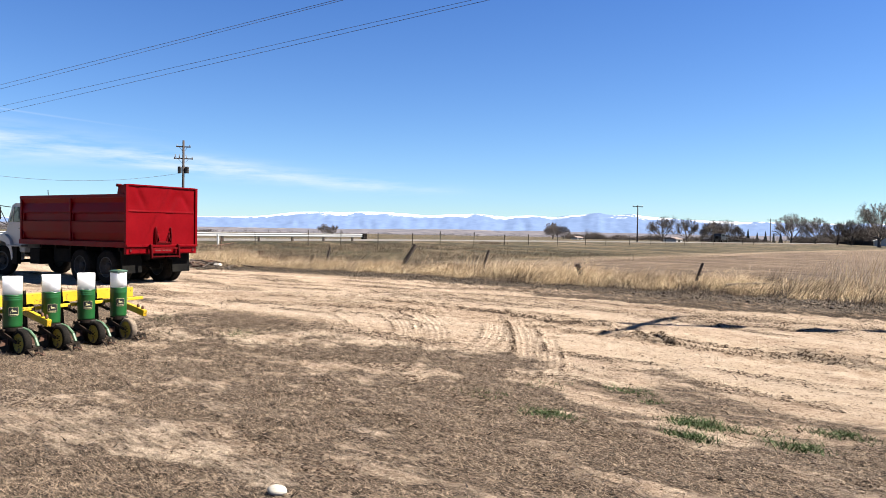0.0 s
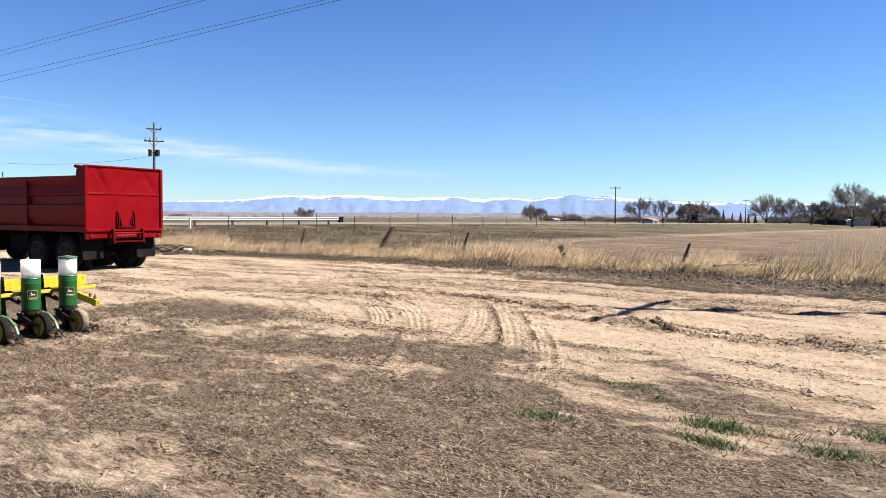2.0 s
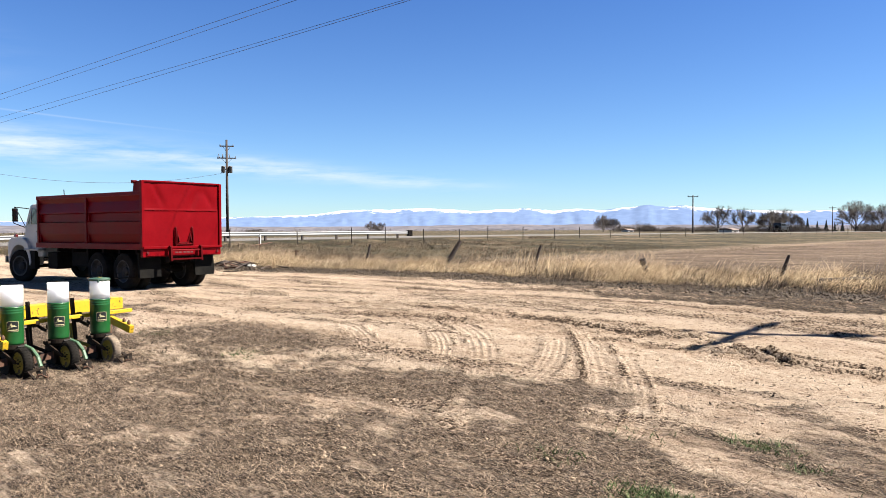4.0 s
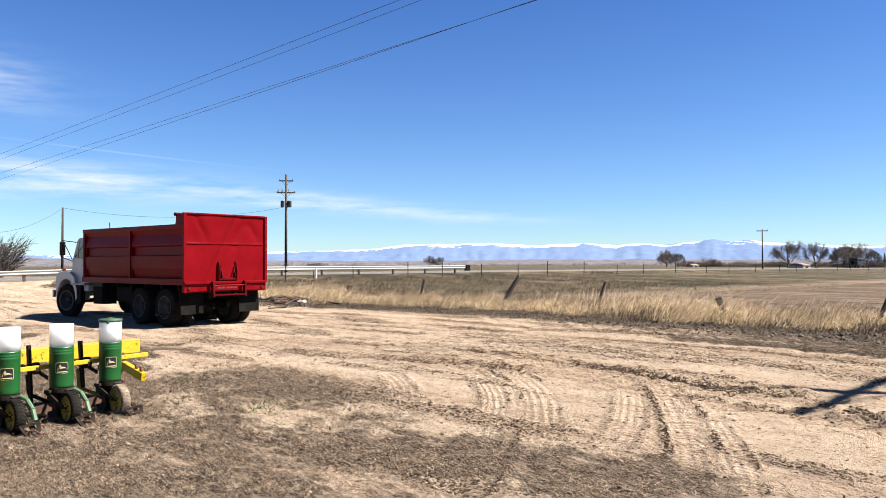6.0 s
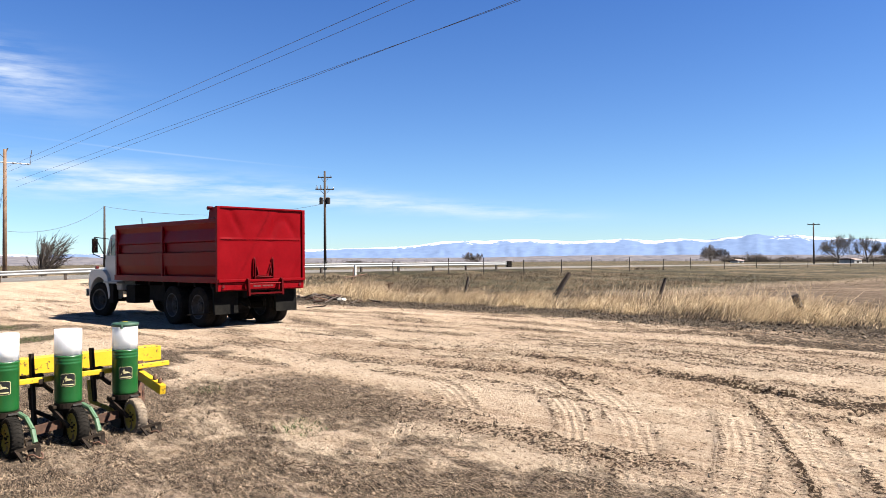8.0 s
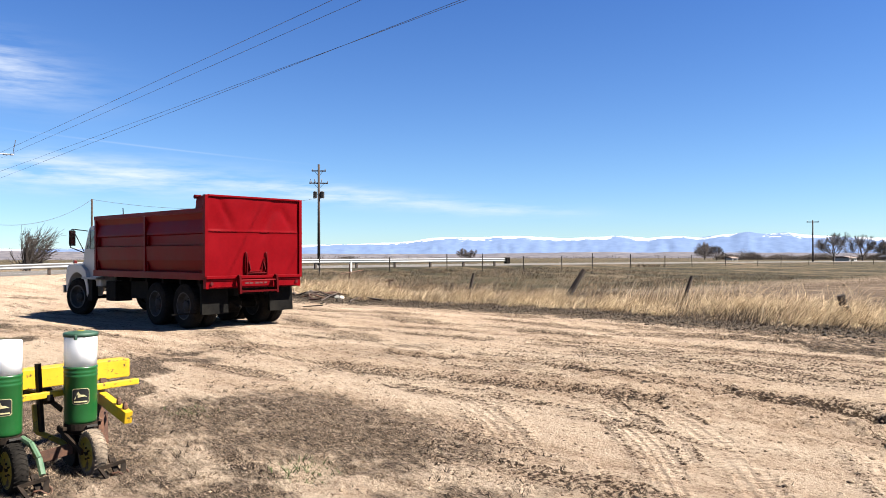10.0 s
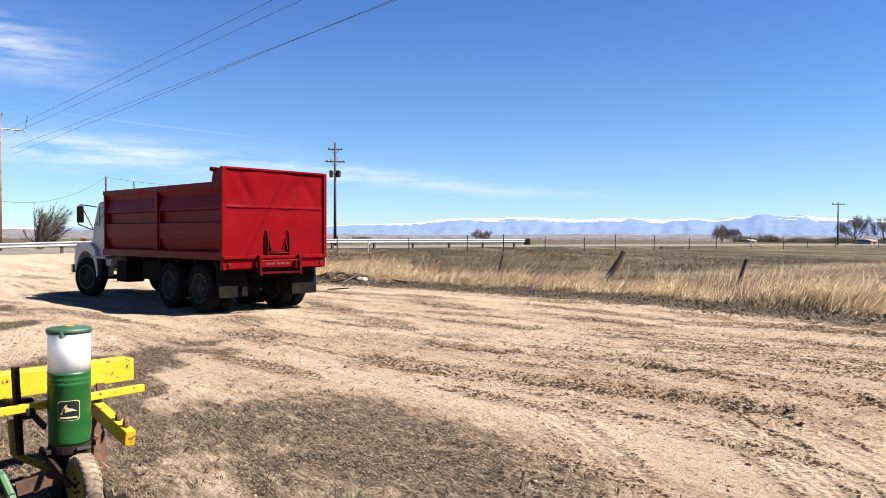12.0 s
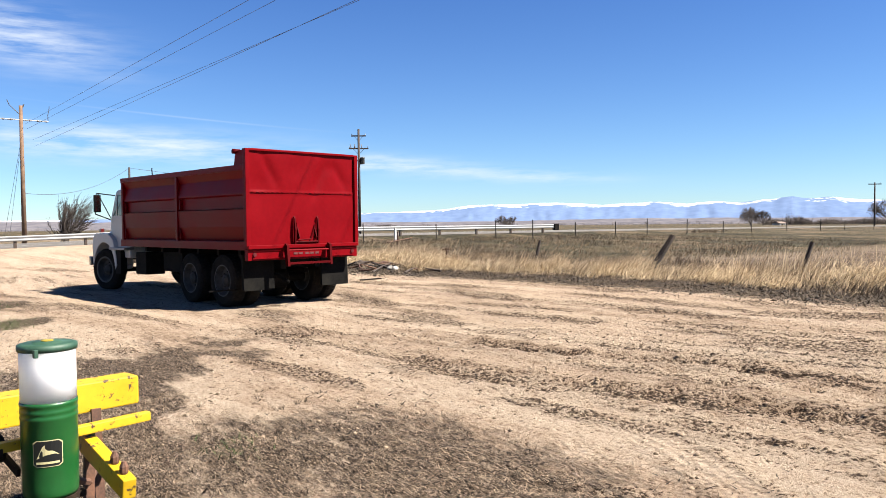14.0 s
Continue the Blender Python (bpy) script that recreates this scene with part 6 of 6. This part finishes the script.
# wind-combed wisps that stand over the rest
wx, wd = rng.uniform(-40, 6, 230), rng.uniform(1.1, 3.4, 230)
wh, wt = 0.30 + 0.42 * rng.random(230) ** 1.5, rng.normal(0.8, 0.55, 230)
pick = np.repeat(np.arange(230), 70)
x = wx[pick] + rng.normal(0, 0.16, len(pick))
y = verge_edge(wx[pick]) + wd[pick] + rng.normal(0, 0.14, len(pick))
blade_mesh("dry_grass", x, y, wh[pick] * (0.45 + 0.6 * rng.random(len(x))), wt[pick] + rng.normal(0, 0.35, len(x)), 0.35 + 0.85 * rng.random(len(x)), 0.011 + 0.009 * rng.random(len(x)), STRAW_PALE, "wind-combed wisps of tall bleached grass", "grass", 0.7, 3)
x, y, c = clumped(36000, -46, 6, 1.8, 8.0, 0.40)
turn_c = rng.normal(0.95, 0.9, c.max() + 1)[c] + rng.normal(0, 0.5, len(x))
hs = 0.30 * (0.35 + 0.8 * rng.random(len(x))) * wisp(x + 20, y)
blade_mesh("dry_grass", x, y, hs, turn_c, 0.4 + 0.9 * rng.random(len(x)), 0.011 + 0.008 * rng.random(len(x)), STRAW, "dry tan grass and weeds behind the verge", "grass", 0.6)
x, y, c = clumped(50000, -50, 6, 0.6, 10.0, 0.28)
hs = 0.31 * (0.25 + 1.0 * rng.random(len(x))) * wisp(x + 50, y) * rng.uniform(0.5, 1.4, c.max() + 1)[c]
blade_mesh("dead_weeds", x, y, hs, rng.normal(0.9, 1.2, len(x)), 0.2 + 0.9 * rng.random(len(x)), 0.009 + 0.008 * rng.random(len(x)), WEED, "grey-brown dead weed stalks in the verge", "weeds", 0.5)
x, y, c = clumped(90000, -52, 6, -0.6, 1.8, 0.38)
hs = 0.12 * (0.25 + 1.0 * rng.random(len(x)) ** 2)
blade_mesh("dead_litter", x, y, hs, rng.uniform(0, 6.28, len(x)), 1.2 + 1.2 * rng.random(len(x)), 0.012 + 0.02 * rng.random(len(x)), LITTER, "dark dead plant litter at the lane edge", "litter")
x, y, c = clumped(34000, -18, 6, 0.7, 4.2, 0.25)
hs = 0.26 * (0.25 + 1.0 * rng.random(len(x))) * rng.uniform(0.5, 1.7, c.max() + 1)[c]
blade_mesh("dead_weeds", x, y, hs, rng.normal(0.9, 1.0, len(x)), 0.3 + 0.9 * rng.random(len(x)), 0.009 + 0.008 * rng.random(len(x)), WEED, "dark dead weeds tangled through the straw", "weeds", 0.5)
x = rng.uniform(-56, 4, 60000)
y = verge_edge(x) + 4.5 + 34 * rng.random(len(x)) ** 1.4
keep = (fbm(x * 0.5 + 70, y * 0.5, 4) > 0.5) & (ground_at(4, x, y) < 0.4)
x, y = x[keep], y[keep]
blade_mesh("pasture_weeds", x, y, 0.24 * (0.3 + rng.random(len(x))), rng.normal(0.9, 1.2, len(x)), 0.3 + 0.9 * rng.random(len(x)), 0.016 + 0.016 * rng.random(len(x)), WEED, "dark dead weed clumps over the rough pasture", "weeds", seg=1)
x = rng.uniform(-50, 4, 26000)
y = verge_edge(x) + 4.5 + 22 * rng.random(len(x)) ** 1.4
keep = (fbm(x * 0.45 + 20, y * 0.6, 4) > 0.53) & (ground_at(4, x, y) < 0.4)
x, y = x[keep], y[keep]
blade_mesh("dry_grass", x, y, 0.26 * (0.3 + rng.random(len(x))), rng.normal(0.9, 0.8, len(x)), 0.4 + 0.9 * rng.random(len(x)), 0.014 + 0.012 * rng.random(len(x)), STRAW, "pale tufts of dry grass over the rough pasture", "grass", seg=1)
x, y = rng.uniform(-30, 4, 30000), rng.uniform(2, 18, 30000)
keep = rng.random(len(x)) < smooth01((fbm(x * 0.7, y * 0.7, 3) - 0.38) * 4)
x, y = x[keep], y[keep]
blade_mesh("yard_debris", x, y, 0.05 * (0.3 + rng.random(len(x))), rng.uniform(0, 6.28, len(x)), 0.9 + 0.9 * rng.random(len(x)), 0.012 + 0.014 * rng.random(len(x)), LITTER, "dark bits of dead plant debris over the dirt", "debris", seg=1, zoff=0.008)
for cx, cy, n, h in ((-5.2, 25.4, 200, 1.3), (-4.0, 25.0, 90, 1.0), (-7.6, 25.6, 60, 0.8), (-30.5, 20.5, 420, 0.7), (-35.5, 17.8, 300, 0.6), (-17.3, 22.0, 300, 0.7)):
    x, y = rng.normal(cx, 0.7, n), rng.normal(cy, 0.6, n)
    blade_mesh("dry_grass", x, y, h * (0.4 + 0.7 * rng.random(n)), rng.normal(0.9, 0.6, n), 0.1 + 0.45 * rng.random(n), 0.018 + 0 * x, STRAW_PALE, "tall pale clump of dry reed grass", "grass")
x = rng.uniform(-56, -22, 30000)
y = verge_edge(x) + 6 + rng.uniform(0, 40, 30000)
blade_mesh("pasture_grass", x, y, 0.11 * (0.4 + rng.random(len(x))), rng.uniform(0, 6.28, len(x)), 0.6 + 0.9 * rng.random(len(x)), 0.022 + 0 * x, OLIVE, "short olive and tan pasture grass beyond the verge", "grass", seg=1)
x = rng.uniform(-56, -36, 5000)
y = verge_edge(x) + rng.uniform(-0.6, 4.5, 5000)
blade_mesh("verge_grass", x, y, 0.18 * (0.4 + rng.random(len(x))), rng.uniform(0, 6.28, len(x)), 0.5 + 0.7 * rng.random(len(x)), 0.02 + 0 * x, OLIVE, "olive dead grass on the island beside the lane", "grass")


def scatter_by(field, n, x0, x1, y0, y1):
    x, y = rng.uniform(x0, x1, n), rng.uniform(y0, y1, n)
    keep = rng.random(n) < ground_at(field, x, y) ** 1.5
    return x[keep], y[keep]


x, y = scatter_by(1, 420000, -15, 3, 1.5, 11)
x2, y2 = scatter_by(1, 26000, -32, -15, 3.5, 9.5)
x, y = np.concatenate([x, x2]), np.concatenate([y, y2])
n = len(x)
blade_mesh("matted_grass", x, y, 0.066 * (0.3 + rng.random(n)), rng.uniform(0, 6.28, n), 0.9 + 0.9 * rng.random(n), 0.0032 + 0.0035 * rng.random(n), MATGRASS, "flattened dead grass matted over the yard", "grass", seg=1, zoff=0.012)
gx_, gy_ = [], []
for cx, cy, sx, n in ((-3.61, 6.04, 0.15, 700), (-3.57, 7.56, 0.16, 260), (-2.43, 6.66, 0.15, 800), (-2.31, 6.18, 0.11, 420), (-2.1, 6.74, 0.2, 160), (-1.54, 6.55, 0.13, 380), (-1.38, 7.16, 0.14, 420), (-3.1, 7.2, 0.1, 60), (-4.5, 6.3, 0.14, 70), (-4.3, 7.2, 0.2, 60), (-12.9, 7.2, 0.18, 90), (-25.9, 6.6, 0.5, 500), (-22.2, 6.7, 0.4, 500), (-10.2, 7.1, 0.2, 150)):
    gx_.append(rng.normal(cx, sx, n))
    gy_.append(rng.normal(cy, sx * 0.55, n))
x, y = np.concatenate(gx_), np.concatenate(gy_)
n = len(x)
blade_mesh("green_tufts", x, y, 0.035 + 0.05 * rng.random(n), rng.uniform(0, 6.28, n), 0.6 + 0.6 * rng.random(n), 0.006 + 0.006 * rng.random(n), TUFT, "small tufts of new green grass in the yard", "grass")


px_, py_ = rng.uniform(-14.5, -7.5, 190), rng.uniform(4.6, 8.6, 190)
pick = np.repeat(np.arange(190), 16)
x, y = px_[pick] + rng.normal(0, 0.022, len(pick)), py_[pick] + rng.normal(0, 0.018, len(pick))
blade_mesh("yard_stubble", x, y, 0.025 + 0.045 * rng.random(len(x)), rng.uniform(0, 6.28, len(x)), 0.3 + 0.9 * rng.random(len(x)), 0.005 + 0.005 * rng.random(len(x)), LITTER, "small dark dead weed tufts in the trodden dirt", "weeds", seg=1)


def lumps(name, x, y, size, mat, label, category, flat=0.6):
    """Broken clods, each a rough eight-faced lump."""
    n = len(x)
    z = ground_z(x, y)
    base = np.array([(1, 0, 0), (0, 1, 0), (-1, 0, 0), (0, -1, 0), (0, 0, 1), (0, 0, -0.6)], float)
    v = base[None] * (0.6 + 0.8 * rng.random((n, 6, 1)))
    a = rng.random(n) * 6.28
    c, s = np.cos(a)[:, None], np.sin(a)[:, None]
    vx, vy = v[:, :, 0] * c - v[:, :, 1] * s, v[:, :, 0] * s + v[:, :, 1] * c
    verts = np.stack([x[:, None] + vx * size[:, None], y[:, None] + vy * size[:, None], z[:, None] + v[:, :, 2] * size[:, None] * flat], 2).reshape(-1, 3)
    f = np.array([(0, 1, 4), (1, 2, 4), (2, 3, 4), (3, 0, 4), (1, 0, 5), (2, 1, 5), (3, 2, 5), (0, 3, 5)])
    faces = (np.arange(n)[:, None, None] * 6 + f[None]).reshape(-1, 3)
    return tagged(new(name, mesh_from(name, verts, faces, mat)), label, category, kind="stuff")


cxs, cys = [], []
for x0, y0, x1, y1, half, deep in RUTS[:4] + RUTS[6:7]:
    n = int(150 * math.hypot(x1 - x0, y1 - y0))
    t = rng.random(n)
    cxs.append(x0 + (x1 - x0) * t + rng.normal(0, 0.12, n))
    cys.append(y0 + (y1 - y0) * t + rng.normal(0, 0.30, n))
for cx, cy, sx, sy, n in ((-10.5, 6.6, 2.2, 0.9, 700), (-9, 11.0, 2.5, 0.7, 700), (-6, 9.5, 4, 2.5, 500), (-14, 9.3, 3.5, 0.7, 500), (-20, 18.4, 7, 0.9, 1800), (-6, 18.8, 5, 1.0, 1200)):
    cxs.append(rng.normal(cx, sx, n))
    cys.append(rng.normal(cy, sy, n))
cxs.append(rng.uniform(-20, 2, 24000))
cys.append(rng.uniform(4, 18, 24000))
x, y = np.concatenate(cxs), np.concatenate(cys)
keep = rng.random(len(x)) < 0.25 + 0.9 * ground_at(8, x, y)
x, y = x[keep], y[keep]
lumps("mud_clods", x, y, 0.004 + 0.026 * rng.random(len(x)) ** 4, CLOD, "broken dry mud clods strewn over the ruts", "clods")

x, y = rng.uniform(-20, 2, 260000), rng.uniform(4, 19, 260000)
keep = rng.random(len(x)) < 0.8 * ground_at(8, x, y) ** 2
x, y = x[keep], y[keep]
lumps("mud_crumbs", x, y, 0.005 + 0.020 * rng.random(len(x)) ** 3, CLOD, "crumbled dark mud thrown up along the ruts", "clods")

x, y, c = clumped(9000, -44, 6, -0.5, 1.4, 0.35)
lumps("verge_clods", x, y, 0.012 + 0.06 * rng.random(len(x)) ** 4, LITTER, "dark rough clods and litter at the foot of the verge", "clods", 0.8)

rock = bmesh.new()
bmesh.ops.create_icosphere(rock, subdivisions=3, radius=0.066)
for v in rock.verts:
    v.co = Vector((v.co.x * 1.0, v.co.y * 0.8, v.co.z * 0.5)) * (1 + 0.22 * noise.noise(v.co * 14))
solid("stone", rock, STONE, pose(-3.66, 3.02, float(ground_z(-3.66, 3.02)[0]) + 0.02, 0, 0, 30), "pale rounded stone lying on matted grass", "stone", smooth=True)

# heap of branches and rubbish on the verge
r_rng = random.Random(17)
for k in range(26):
    px, py = -29.6 + r_rng.gauss(0, 1.4), 18.0 + r_rng.gauss(0, 0.4)
    pz = float(ground_z(px, py)[0])
    a, L = r_rng.random() * 6.28, r_rng.uniform(0.4, 1.3)
    bm = rod((-L / 2, 0, 0), (0, 0.04, 0.05), 0.035, 0.03, 6)
    rod((0, 0.04, 0.05), (L / 2, -0.03, 0.10), 0.03, 0.014, 6, bm)
    solid("branch", bm, WOOD_GREY if k % 3 else RUST, pose(px, py, pz + 0.03, r_rng.uniform(-10, 10), r_rng.uniform(-12, 6), math.degrees(a)), "broken grey dead branch on a rubbish heap", "branch", "rubbish heap branches")
for k, (px, py, s, mat) in enumerate(((-28.2, 18.0, 0.16, STONE), (-30.6, 18.2, 0.22, WOOD_GREY), (-31.5, 17.9, 0.18, CLOD), (-29.5, 18.5, 0.2, RUST))):
    bm = bmesh.new()
    bmesh.ops.create_icosphere(bm, subdivisions=2, radius=s)
    for v in bm.verts:
        v.co = Vector((v.co.x * 1.3, v.co.y, v.co.z * 0.55)) * (1 + 0.35 * noise.noise(v.co * 6 + Vector((k, 0, 0))))
    solid("rubble_block", bm, mat, pose(px, py, float(ground_z(px, py)[0]) + 0.05, 0, 0, 40 * k), "rough lump of rubble on the verge heap", "rubble", "rubbish heap lumps")
scrap = thing("scrap_iron", pose(-28.6, 20.4, float(ground_z(-28.6, 20.4)[0]), 0, 0, 20), "dark rusty scrap iron standing in the weeds", "scrap")
part("stem", rod((0, 0, -0.1), (0, 0, 0.55), 0.05, 0.04, 8), RUST, scrap)
part("plate", block(-0.45, 0.5, -0.06, 0.06, 0.12, 0.3, 0.01), RUST, scrap)
part("cross_handle", rod((-0.18, 0, 0.48), (0.2, 0, 0.52), 0.025, None, 6), RUST, scrap)

log = rod((-0.9, 0, 0.03), (0.1, 0.05, 0.08), 0.09, 0.08, 10)
rod((0.1, 0.05, 0.08), (0.9, 0.0, 0.05), 0.08, 0.06, 10, log)
solid("log", log, WOOD_GREY, pose(-7.4, 22.6, float(ground_z(-7.4, 22.6)[0]) + 0.03, 0, 0, 40), "dark rotting log half hidden in dry grass", "log")
